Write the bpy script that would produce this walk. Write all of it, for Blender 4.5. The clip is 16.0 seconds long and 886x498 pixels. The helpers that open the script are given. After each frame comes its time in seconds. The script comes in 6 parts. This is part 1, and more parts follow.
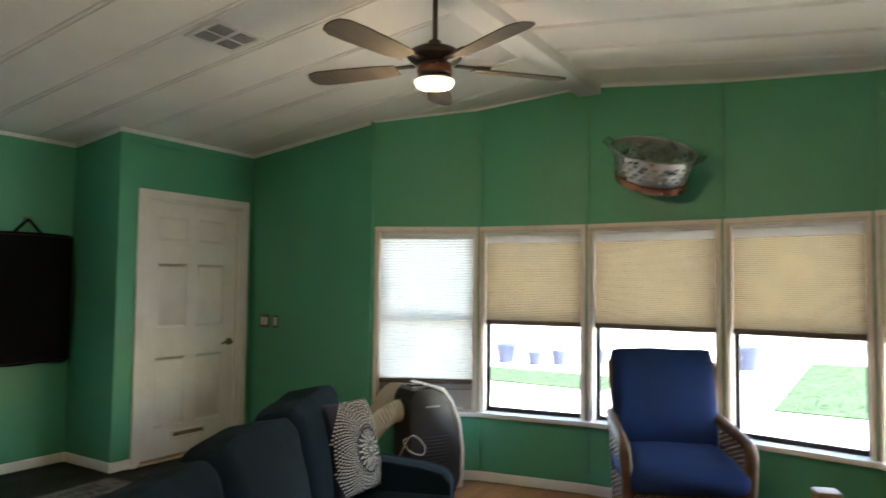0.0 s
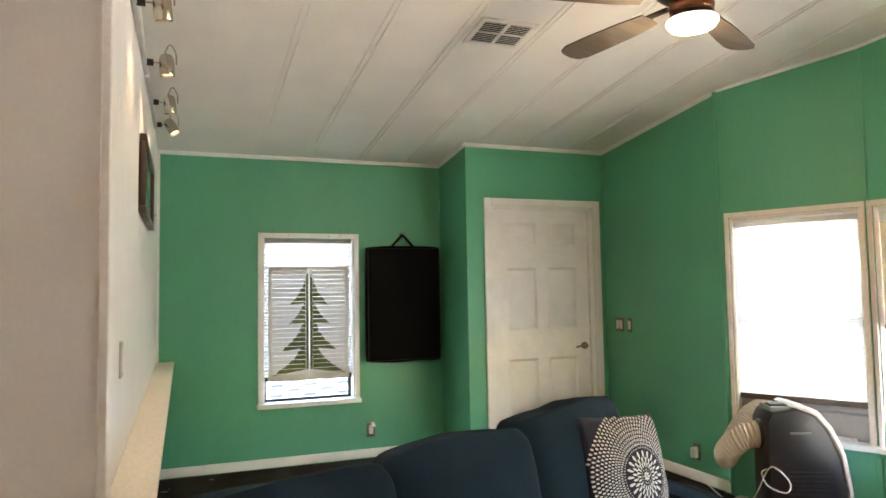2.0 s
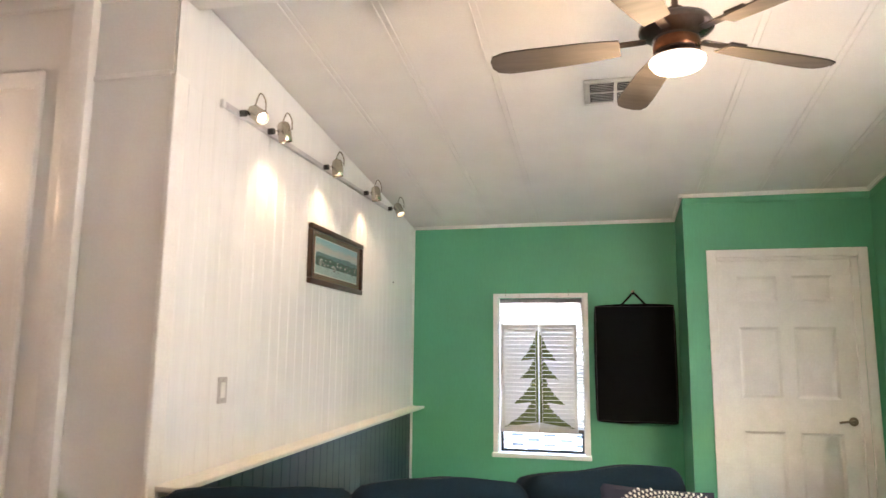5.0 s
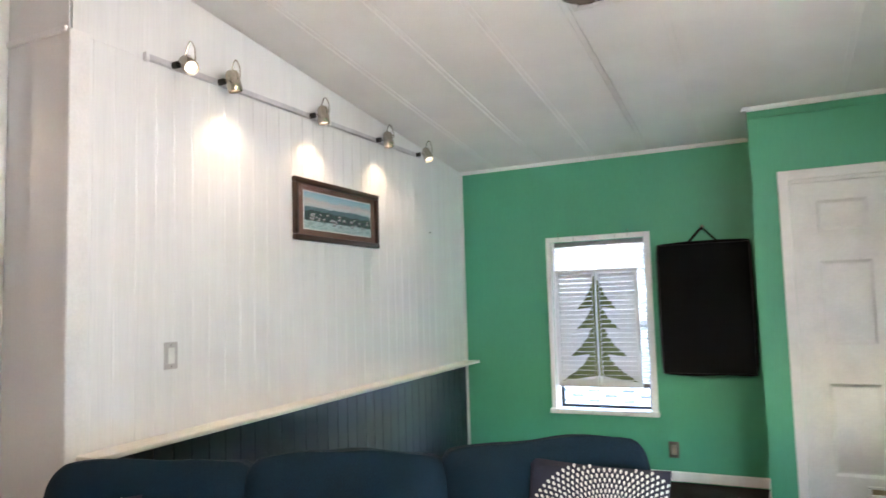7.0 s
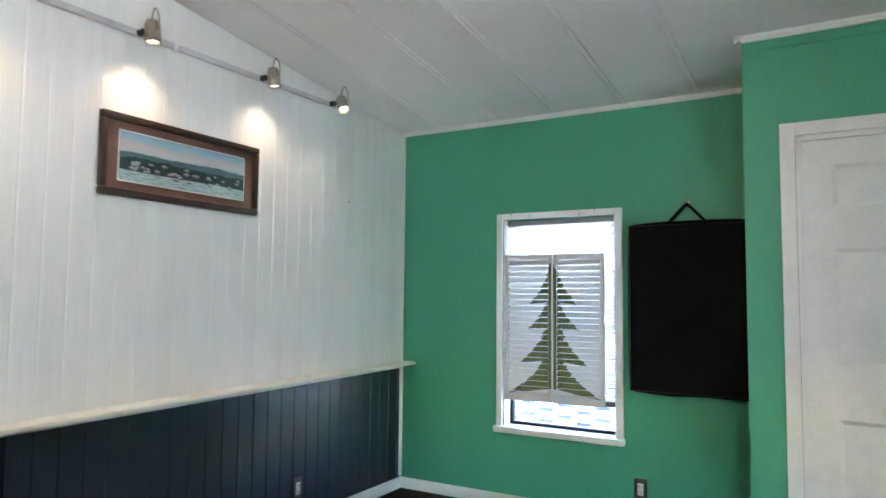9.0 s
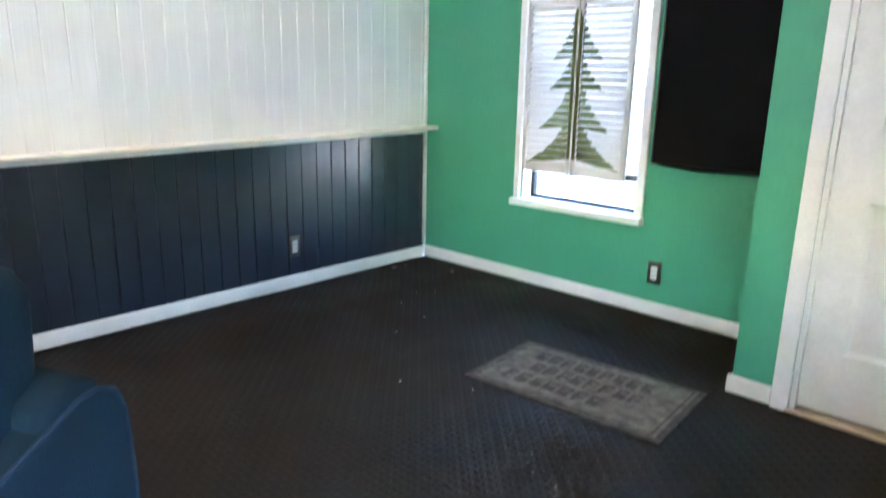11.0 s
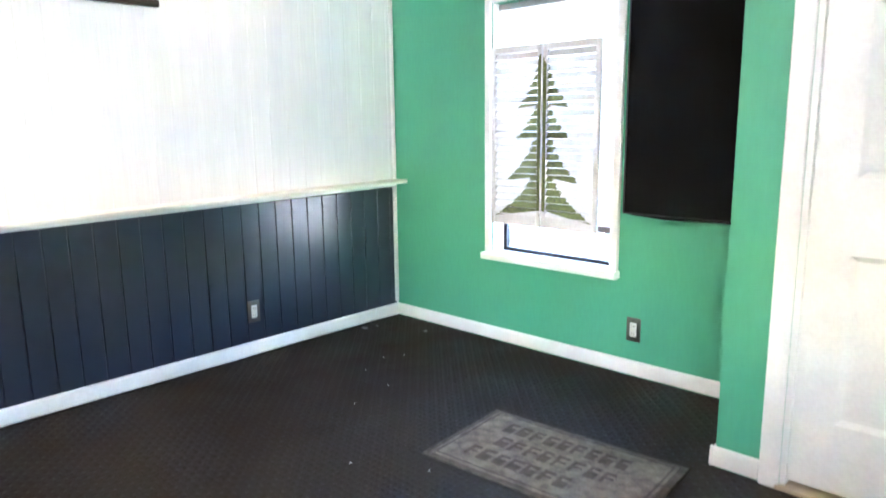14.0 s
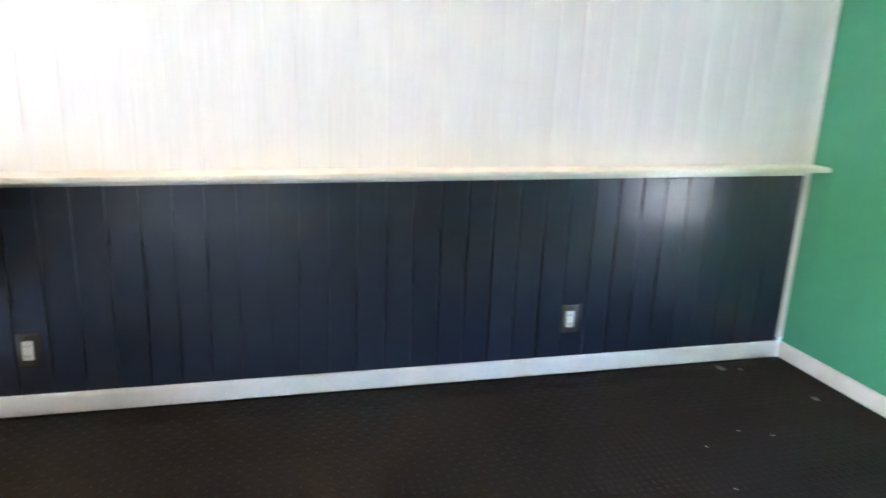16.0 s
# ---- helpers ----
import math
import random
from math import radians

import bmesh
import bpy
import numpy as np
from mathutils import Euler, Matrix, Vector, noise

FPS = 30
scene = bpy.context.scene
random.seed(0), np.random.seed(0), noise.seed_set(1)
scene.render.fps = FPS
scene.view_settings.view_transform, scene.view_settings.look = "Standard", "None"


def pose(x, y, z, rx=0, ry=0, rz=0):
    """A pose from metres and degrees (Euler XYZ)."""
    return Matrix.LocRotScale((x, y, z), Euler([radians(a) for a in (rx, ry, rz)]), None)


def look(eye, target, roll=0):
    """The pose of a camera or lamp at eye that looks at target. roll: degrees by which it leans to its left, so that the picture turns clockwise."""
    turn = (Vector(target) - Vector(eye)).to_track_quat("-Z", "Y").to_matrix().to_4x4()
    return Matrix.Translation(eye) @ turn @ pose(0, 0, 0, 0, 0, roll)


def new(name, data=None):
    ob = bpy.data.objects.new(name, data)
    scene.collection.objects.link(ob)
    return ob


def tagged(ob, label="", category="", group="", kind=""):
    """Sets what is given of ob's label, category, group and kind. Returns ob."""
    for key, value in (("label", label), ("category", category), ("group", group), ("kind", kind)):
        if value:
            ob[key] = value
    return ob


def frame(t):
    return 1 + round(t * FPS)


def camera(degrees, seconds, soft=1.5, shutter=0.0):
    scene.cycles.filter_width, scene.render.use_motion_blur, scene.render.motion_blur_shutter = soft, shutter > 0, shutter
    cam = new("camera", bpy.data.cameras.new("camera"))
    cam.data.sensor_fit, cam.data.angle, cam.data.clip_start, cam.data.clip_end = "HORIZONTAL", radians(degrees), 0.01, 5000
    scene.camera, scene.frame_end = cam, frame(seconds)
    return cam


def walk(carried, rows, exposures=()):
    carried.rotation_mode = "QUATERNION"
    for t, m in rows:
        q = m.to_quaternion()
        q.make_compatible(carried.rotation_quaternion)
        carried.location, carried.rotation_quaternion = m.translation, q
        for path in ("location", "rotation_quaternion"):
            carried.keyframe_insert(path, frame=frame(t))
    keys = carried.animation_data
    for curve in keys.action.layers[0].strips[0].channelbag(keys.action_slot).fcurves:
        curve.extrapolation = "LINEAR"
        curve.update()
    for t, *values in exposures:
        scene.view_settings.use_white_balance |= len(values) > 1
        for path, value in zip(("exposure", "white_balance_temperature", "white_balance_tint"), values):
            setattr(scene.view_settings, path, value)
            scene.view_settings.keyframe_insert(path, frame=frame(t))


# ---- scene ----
cam = camera(66.1, 16.0, shutter=0.35)
PATH = [
    (0, (-0.679, -5.282, 1.393), (1.011, -4.218, 1.497), 0.6),
    (0.5, (-0.482, -5.355, 1.354), (0.993, -4.005, 1.416), -1.7),
    (1, (-0.274, -5.335, 1.356), (1.019, -3.809, 1.398), -1.6),
    (1.5, (0.004, -5.386, 1.358), (0.932, -3.617, 1.454), 2.2),
    (2, (0.189, -5.541, 1.352), (0.9, -3.676, 1.478), -1.0),
    (2.5, (0.384, -5.703, 1.339), (0.877, -3.767, 1.429), -2.3),
    (3, (0.638, -5.813, 1.329), (0.768, -3.822, 1.467), 1.4),
    (3.5, (0.855, -5.962, 1.337), (0.76, -3.973, 1.522), -1.3),
    (4, (1.052, -6.047, 1.344), (0.703, -4.083, 1.487), -1.7),
    (4.5, (1.368, -6.0, 1.33), (0.947, -4.069, 1.635), -0.2),
    (6.8, (2.316, -5.4, 1.337), (1.546, -3.565, 1.537), -0.7),
    (7, (2.368, -5.292, 1.345), (1.5, -3.497, 1.505), -1.7),
    (7.5, (2.473, -4.996, 1.327), (1.266, -3.408, 1.482), 1.2),
    (7.8, (2.519, -4.858, 1.322), (1.157, -3.397, 1.432), 0.4),
    (8, (2.486, -4.738, 1.343), (1.107, -3.298, 1.493), 1.2),
    (8.5, (2.534, -4.39, 1.346), (1.483, -2.692, 1.453), 0.4),
    (8.7, (2.578, -4.222, 1.335), (1.585, -2.492, 1.478), 0.3),
    (10.8, (3.03, -3.189, 1.196), (1.736, -1.694, 0.89), 2.9),
    (11, (3.106, -3.167, 1.185), (1.789, -1.746, 0.688), 1.2),
    (11.5, (3.235, -3.085, 1.134), (1.863, -1.773, 0.503), 0.6),
    (12, (3.307, -3.045, 1.107), (1.946, -1.784, 0.36), -0.4),
    (12.5, (3.341, -3.017, 1.108), (2.054, -1.693, 0.34), -0.4),
    (13, (3.352, -2.991, 1.118), (2.138, -1.59, 0.368), -0.1),
    (13.5, (3.303, -2.943, 1.158), (2.007, -1.55, 0.542), -1.5),
    (14, (3.111, -2.866, 1.208), (1.76, -1.438, 0.841), -0.7),
    (14.5, (2.931, -2.761, 1.256), (1.606, -1.294, 0.95), -0.2),
    (15, (2.762, -2.524, 1.263), (1.324, -1.174, 0.931), 1.1),
    (15.5, (2.543, -2.381, 1.228), (0.859, -1.394, 0.793), 1.7),
    (16, (2.356, -2.208, 1.192), (0.49, -1.705, 0.679), 2.3),
]
# exposure follows the clip's own brightening
walk(cam, [(t, look(e, g, r)) for t, e, g, r in PATH],
     [(0, 4.42, 7000, 7), (1.0, 4.72, 7200, 10), (2.0, 5.42, 7350, 14), (2.5, 5.68, 7350, 16), (3.5, 5.82, 7450, 20), (4.5, 5.75, 7300, 20), (7.0, 5.62, 6150, 15), (7.5, 5.55, 6000, 14), (8.7, 5.38, 5750, 11),
      (10.8, 6.05, 5800, 11), (11.0, 6.12, 5800, 12), (12.0, 7.38, 5900, 16), (13.2, 7.40, 5900, 17), (14.0, 6.72, 5900, 16), (14.5, 6.42, 5900, 16), (15.5, 6.25, 5950, 18), (16.0, 6.33, 5950, 17)])

# ---- daylight ----
SUN_ELEVATION, SUN_AZIMUTH = radians(38), radians(187)
world = bpy.data.worlds.new("sky")
scene.world = world
world.use_nodes = True
wn = world.node_tree.nodes
sky = wn.new("ShaderNodeTexSky")
sky.sky_type, sky.sun_disc = "NISHITA", False
sky.sun_elevation, sky.sun_rotation = SUN_ELEVATION, SUN_AZIMUTH
wn["Background"].inputs[1].default_value = 0.13
world.node_tree.links.new(sky.outputs[0], wn["Background"].inputs[0])
sun = new("sun", bpy.data.lights.new("sun", "SUN"))
sun.data.energy, sun.data.angle, sun.data.color = 3.8, radians(0.5), (1.0, 0.95, 0.88)
sun.matrix_world = look((0, 0, 30), (0 - 30 * math.sin(SUN_AZIMUTH) / math.tan(SUN_ELEVATION), -30 * math.cos(SUN_AZIMUTH) / math.tan(SUN_ELEVATION), 0))


# ---- materials ----
def material(name, color, rough=0.6, metal=0.0, var=0.12, scale=6.0, bump=0.0, bump_scale=80.0, coat=0.0, stretch=(1, 1, 1), fine=0.06, spec=0.5, rough_var=0.05):
    """A surface with stains at a large scale, grain at a fine one and a little relief."""
    m = bpy.data.materials.new(name)
    m.use_nodes = True
    nt = m.node_tree
    b = nt.nodes["Principled BSDF"]
    tc = nt.nodes.new("ShaderNodeNewGeometry")
    mp = nt.nodes.new("ShaderNodeMapping")
    mp.inputs["Scale"].default_value = stretch
    nt.links.new(tc.outputs["Position"], mp.inputs[0])
    n1 = nt.nodes.new("ShaderNodeTexNoise")
    n1.inputs["Scale"].default_value, n1.inputs["Detail"].default_value = scale, 5
    n2 = nt.nodes.new("ShaderNodeTexNoise")
    n2.inputs["Scale"].default_value, n2.inputs["Detail"].default_value = bump_scale, 3
    for n in (n1, n2):
        nt.links.new(mp.outputs[0], n.inputs["Vector"])
    ramp = nt.nodes.new("ShaderNodeMapRange")
    ramp.inputs[1].default_value, ramp.inputs[2].default_value = 0.3, 0.7
    ramp.inputs[3].default_value, ramp.inputs[4].default_value = 1 - var, 1 + var
    nt.links.new(n1.outputs[0], ramp.inputs[0])
    r2 = nt.nodes.new("ShaderNodeMapRange")
    r2.inputs[1].default_value, r2.inputs[2].default_value = 0.3, 0.7
    r2.inputs[3].default_value, r2.inputs[4].default_value = 1 - fine, 1 + fine
    nt.links.new(n2.outputs[0], r2.inputs[0])
    mul = nt.nodes.new("ShaderNodeMath")
    mul.operation = "MULTIPLY"
    nt.links.new(ramp.outputs[0], mul.inputs[0])
    nt.links.new(r2.outputs[0], mul.inputs[1])
    vm = nt.nodes.new("ShaderNodeVectorMath")
    vm.operation = "SCALE"
    vm.inputs[0].default_value = color[:3]
    nt.links.new(mul.outputs[0], vm.inputs["Scale"])
    nt.links.new(vm.outputs[0], b.inputs["Base Color"])
    b.inputs["Metallic"].default_value = metal
    b.inputs["Specular IOR Level"].default_value = spec
    rr = nt.nodes.new("ShaderNodeMapRange")
    rr.inputs[1].default_value, rr.inputs[2].default_value = 0.3, 0.7
    rr.inputs[3].default_value, rr.inputs[4].default_value = max(0.02, rough - rough_var), min(1, rough + rough_var)
    nt.links.new(n1.outputs[0], rr.inputs[0])
    nt.links.new(rr.outputs[0], b.inputs["Roughness"])
    b.inputs["Coat Weight"].default_value = coat
    if bump:
        bp = nt.nodes.new("ShaderNodeBump")
        bp.inputs["Strength"].default_value, bp.inputs["Distance"].default_value = bump, 0.004
        nt.links.new(n2.outputs[0], bp.inputs["Height"])
        nt.links.new(bp.outputs[0], b.inputs["Normal"])
    return m


def per_piece(m, amount):
    """Let alike pieces differ a little in tone."""
    nt = m.node_tree
    vm = next(n for n in nt.nodes if n.bl_idname == "ShaderNodeVectorMath")
    oi = nt.nodes.new("ShaderNodeObjectInfo")
    mr = nt.nodes.new("ShaderNodeMapRange")
    mr.inputs[3].default_value, mr.inputs[4].default_value = 1 - amount, 1 + amount
    nt.links.new(oi.outputs["Random"], mr.inputs[0])
    v2 = nt.nodes.new("ShaderNodeVectorMath")
    v2.operation = "SCALE"
    nt.links.new(vm.outputs[0], v2.inputs[0])
    nt.links.new(mr.outputs[0], v2.inputs["Scale"])
    nt.links.new(v2.outputs[0], nt.nodes["Principled BSDF"].inputs["Base Color"])
    return m


def lamp_glow(name, color, strength):
    m = bpy.data.materials.new(name)
    m.use_nodes = True
    b = m.node_tree.nodes["Principled BSDF"]
    b.inputs["Base Color"].default_value = (0.9, 0.9, 0.9, 1)
    b.inputs["Emission Color"].default_value = (*color, 1)
    b.inputs["Emission Strength"].default_value = strength
    return m


def translucent(name, color, share, rough=0.9):
    """Thin cloth or paper: some light goes through it."""
    m = material(name, color, rough, var=0.06, bump=0.2, bump_scale=150)
    nt = m.node_tree
    b = nt.nodes["Principled BSDF"]
    tr = nt.nodes.new("ShaderNodeBsdfTranslucent")
    tr.inputs[0].default_value = (*color, 1)
    mix = nt.nodes.new("ShaderNodeMixShader")
    mix.inputs[0].default_value = share
    nt.links.new(b.outputs[0], mix.inputs[1])
    nt.links.new(tr.outputs[0], mix.inputs[2])
    nt.links.new(mix.outputs[0], nt.nodes["Material Output"].inputs[0])
    return m


GREEN = material("green_wall_paint", (0.083, 0.372, 0.222), 0.45, var=0.05, scale=2.0, bump=0.25, bump_scale=60, stretch=(1, 1, 0.25), fine=0.03)
WHITE = material("white_paint", (0.80, 0.79, 0.77), 0.5, var=0.03, scale=3, bump=0.15, bump_scale=90, fine=0.02)
BOARD_WHITE = per_piece(material("white_board_paint", (0.80, 0.80, 0.79), 0.42, var=0.03, scale=3, bump=0.12, bump_scale=30, stretch=(1, 4, 0.15), fine=0.03), 0.012)
BOARD_NAVY = per_piece(material("navy_board_paint", (0.0085, 0.0138, 0.0285), 0.36, var=0.12, scale=4, bump=0.06, bump_scale=60, stretch=(1, 0.6, 3), fine=0.08, spec=0.9, rough_var=0.03), 0.08)
TRIM = material("trim_gloss_white", (0.82, 0.81, 0.79), 0.35, var=0.04, scale=8, bump=0.1, fine=0.03)
CREAM_TRIM = material("window_trim_cream", (0.80, 0.73, 0.64), 0.4, var=0.04, scale=10, bump=0.05)
CEILING = material("ceiling_white", (0.80, 0.78, 0.75), 0.85, var=0.04, scale=2.5, bump=0.4, bump_scale=180, fine=0.04)
RUBBER = per_piece(material("black_rubber_foam", (0.0180, 0.0140, 0.0112), 0.66, var=0.45, scale=2.6, bump=0.3, bump_scale=200, fine=0.2, spec=0.2, rough_var=0.14), 0.12)
RUBBER_TREAD = material("black_rubber_tread", (0.0180, 0.0140, 0.0112), 0.56, var=0.45, scale=2.6, bump=0.3, bump_scale=200, fine=0.2, spec=0.22, rough_var=0.14)
WOOD_FLOOR = per_piece(material("orange_laminate", (0.45, 0.225, 0.09), 0.35, var=0.2, scale=4, bump=0.2, bump_scale=40, stretch=(0.15, 2, 1), fine=0.15), 0.12)
TILE_WHITE = per_piece(material("white_stone_tile", (0.72, 0.72, 0.72), 0.25, var=0.08, scale=3, fine=0.03), 0.03)
GROUT = material("grout_grey", (0.5, 0.5, 0.49), 0.9)
SUBFLOOR = material("subfloor", (0.03, 0.03, 0.03), 0.9)
SOFA = material("navy_blue_upholstery", (0.0052, 0.0172, 0.0300), 0.9, var=0.16, scale=7, bump=0.5, bump_scale=260, fine=0.16, spec=0.15)
SOFA_PIPE = material("blue_piping", (0.009, 0.024, 0.050), 0.8, var=0.1, bump=0.3, spec=0.3)
NAVY_CLOTH = material("dark_navy_cloth", (0.012, 0.014, 0.034), 0.9, var=0.1, bump=0.5, bump_scale=300)
MOTIF = material("white_print", (0.62, 0.61, 0.61), 0.85, var=0.05, bump=0.3)
ROYAL = material("royal_blue_cloth", (0.008, 0.030, 0.13), 0.85, var=0.16, scale=5, bump=0.5, bump_scale=200, spec=0.3)
WICKER = material("brown_wicker", (0.15, 0.085, 0.045), 0.6, var=0.3, scale=20, bump=0.6, bump_scale=120, fine=0.25)
DARK_LEG = material("dark_stained_wood", (0.02, 0.017, 0.018), 0.5, var=0.2)
BLACK_BAG = material("black_nylon", (0.0050, 0.0050, 0.0058), 0.8, var=0.15, scale=8, bump=0.4, bump_scale=220, spec=0.1)
BLACK_PLASTIC = material("black_plastic", (0.014, 0.014, 0.016), 0.4, var=0.1)
GREY_PLASTIC = material("grey_plastic", (0.25, 0.25, 0.26), 0.45, var=0.1)
WHITE_PLASTIC = material("white_plastic", (0.78, 0.78, 0.77), 0.4, var=0.04)
HOSE = translucent("cream_hose", (0.72, 0.66, 0.55), 0.25, 0.55)
NICKEL = material("brushed_nickel", (0.50, 0.46, 0.40), 0.19, 1.0, var=0.1, bump=0.1)
STEEL_LIGHT = material("brushed_steel_plate", (0.52, 0.50, 0.48), 0.45, 0.6, var=0.12)
STEEL_PLATE = material("stainless_plate", (0.17, 0.15, 0.13), 0.32, 0.85, var=0.12)
BRONZE = material("dark_bronze", (0.11, 0.085, 0.075), 0.3, 0.9, var=0.2)
COPPER = material("copper_band", (0.27, 0.115, 0.065), 0.3, 0.95, var=0.25, scale=12)
GALV = material("galvanised_steel", (0.66, 0.67, 0.68), 0.30, 0.8, var=0.12, scale=14, bump=0.2)
FAN_BLADE = material("fan_blade_grey_wood", (0.095, 0.082, 0.072), 0.7, spec=0.15, var=0.25, scale=8, stretch=(0.3, 3, 1))
MAT_GREY = material("grey_ribbed_mat", (0.150, 0.132, 0.112), 0.95, var=0.42, scale=26, bump=0.8, bump_scale=160, fine=0.25)
MAT_DARK = material("dark_grey_mat_relief", (0.070, 0.060, 0.050), 0.95, var=0.42, scale=26, bump=0.8, bump_scale=160, fine=0.25)
SHELF = material("shelf_cream_paint", (0.80, 0.77, 0.70), 0.35, var=0.06, scale=4, bump=0.1, stretch=(1, 0.3, 1))
BLIND_WHITE = translucent("white_pleated_blind", (0.62, 0.615, 0.59), 0.32)
BLIND_TAN = translucent("tan_cellular_shade", (0.47, 0.385, 0.255), 0.21)
BLIND_RAIL = material("blind_rail_brown", (0.13, 0.10, 0.085), 0.5)
SASH = material("dark_window_sash", (0.030, 0.030, 0.032), 0.65, spec=0.2)
FRAME_WOOD = material("dark_picture_frame", (0.045, 0.024, 0.016), 0.35, var=0.3, scale=20, stretch=(1, 0.3, 2), bump=0.2)
MAT_BROWN = material("brown_picture_mount", (0.19, 0.092, 0.072), 0.8, var=0.05)
THRESHOLD = material("pale_worn_threshold", (0.46, 0.38, 0.28), 0.5, var=0.25, stretch=(0.3, 2, 1), bump=0.2)
BRASS = material("aged_brass", (0.34, 0.27, 0.16), 0.35, 0.8, var=0.25)
ANTIQUE = material("antique_nickel", (0.24, 0.20, 0.15), 0.3, 0.9, var=0.2)
OAK = material("door_threshold_oak", (0.33, 0.22, 0.13), 0.5, var=0.2, stretch=(0.3, 2, 1), bump=0.2)
SCREW = material("socket_white", (0.75, 0.74, 0.70), 0.4)
SLOT = material("socket_slot", (0.02, 0.02, 0.02), 0.6)
BULB = lamp_glow("lit_bulb", (1.0, 0.80, 0.52), 0.05)
FAN_GLOW = lamp_glow("lit_fan_lens", (1.0, 0.88, 0.70), 0.06)
COOL_GLOW = lamp_glow("lit_ceiling_panel", (1.0, 0.97, 0.94), 0.05)
CONCRETE = material("concrete_drive", (0.46, 0.45, 0.42), 0.9, var=0.15, scale=0.6, bump=0.4)
GRASS = material("grass", (0.021, 0.044, 0.019), 0.95, var=0.3, scale=1.5, bump=0.6, bump_scale=30, spec=0.2)
BLUE_POT = material("blue_glazed_pot", (0.014, 0.022, 0.060), 0.4, var=0.2)
STUCCO = material("pale_stucco", (0.66, 0.65, 0.63), 0.9, var=0.06, scale=1.2)
BLOCK = per_piece(material("grey_concrete_block", (0.10, 0.11, 0.13), 0.9, var=0.15, scale=9, bump=0.4), 0.35)
MORTAR = material("white_painted_brick", (0.74, 0.74, 0.75), 0.9)
ORANGE = material("orange_wall_paint", (0.62, 0.16, 0.03), 0.5)
FENCE_WOOD = material("reclaimed_wood", (0.30, 0.24, 0.19), 0.7, var=0.35, scale=5, stretch=(0.4, 0.4, 3), bump=0.4)
LEAF = material("shrub_leaf", (0.05, 0.11, 0.035), 0.7, var=0.3)

GLASS = bpy.data.materials.new("window_glass")
GLASS.use_nodes = True
_n = GLASS.node_tree
_n.nodes.remove(_n.nodes["Principled BSDF"])
_t, _g, _m = (_n.nodes.new(k) for k in ("ShaderNodeBsdfTransparent", "ShaderNodeBsdfGlossy", "ShaderNodeMixShader"))
_f = _n.nodes.new("ShaderNodeLayerWeight")
_f.inputs[0].default_value, _g.inputs["Roughness"].default_value = 0.5, 0.02
_p, _q = _n.nodes.new("ShaderNodeMath"), _n.nodes.new("ShaderNodeMath")
_p.operation, _p.inputs[1].default_value = "POWER", 5.0
_q.operation, _q.inputs[1].default_value, _q.inputs[2].default_value = "MULTIPLY_ADD", 0.8, 0.04
_n.links.new(_f.outputs["Facing"], _p.inputs[0])
_n.links.new(_p.outputs[0], _q.inputs[0])
_n.links.new(_q.outputs[0], _m.inputs[0])
_n.links.new(_t.outputs[0], _m.inputs[1])
_n.links.new(_g.outputs[0], _m.inputs[2])
_n.links.new(_m.outputs[0], _n.nodes["Material Output"].inputs[0])


# ---- mesh helpers ----
def bm_box(bm, x0, x1, y0, y1, z0, z1, m=None, bevel=0.0, seg=1):
    vs = [bm.verts.new(p) for p in ((x0, y0, z0), (x1, y0, z0), (x1, y1, z0), (x0, y1, z0), (x0, y0, z1), (x1, y0, z1), (x1, y1, z1), (x0, y1, z1))]
    fs = [bm.faces.new([vs[i] for i in q]) for q in ((0, 3, 2, 1), (4, 5, 6, 7), (0, 1, 5, 4), (1, 2, 6, 5), (2, 3, 7, 6), (3, 0, 4, 7))]
    if bevel:
        es = list({e for f in fs for e in f.edges})
        r = bmesh.ops.bevel(bm, geom=es, offset=bevel, segments=seg, profile=0.5, affect="EDGES")
        vs = list({v for f in r["faces"] for v in f.verts} | {v for v in vs if v.is_valid})
    if m is not None:
        bmesh.ops.transform(bm, matrix=m, verts=vs)
    return vs


def box(x0, x1, y0, y1, z0, z1, bevel=0.0, seg=1, m=None):
    bm = bmesh.new()
    bm_box(bm, x0, x1, y0, y1, z0, z1, m, bevel, seg)
    return bm


def boxes(*items, bevel=0.0):
    bm = bmesh.new()
    for it in items:
        bm_box(bm, *it, bevel=bevel)
    return bm


def bm_lathe(bm, profile, seg=24, m=None, sx=1.0, sy=1.0):
    """Revolve (radius, height) pairs round z."""
    rings = []
    for r, z in profile:
        if r < 1e-5:
            rings.append([bm.verts.new((0, 0, z))])
        else:
            rings.append([bm.verts.new((r * sx * math.cos(2 * math.pi * k / seg), r * sy * math.sin(2 * math.pi * k / seg), z)) for k in range(seg)])
    for a, b in zip(rings, rings[1:]):
        for k in range(seg):
            q = [a[k % len(a)], a[(k + 1) % len(a)], b[(k + 1) % len(b)], b[k % len(b)]]
            u = []
            for v in q:
                if v not in u:
                    u.append(v)
            if len(u) > 2:
                bm.faces.new(u)
    vs = [v for r in rings for v in r]
    if m is not None:
        bmesh.ops.transform(bm, matrix=m, verts=vs)
    return vs


def lathe(profile, seg=24, m=None, sx=1.0, sy=1.0):
    bm = bmesh.new()
    bm_lathe(bm, profile, seg, m, sx, sy)
    return bm


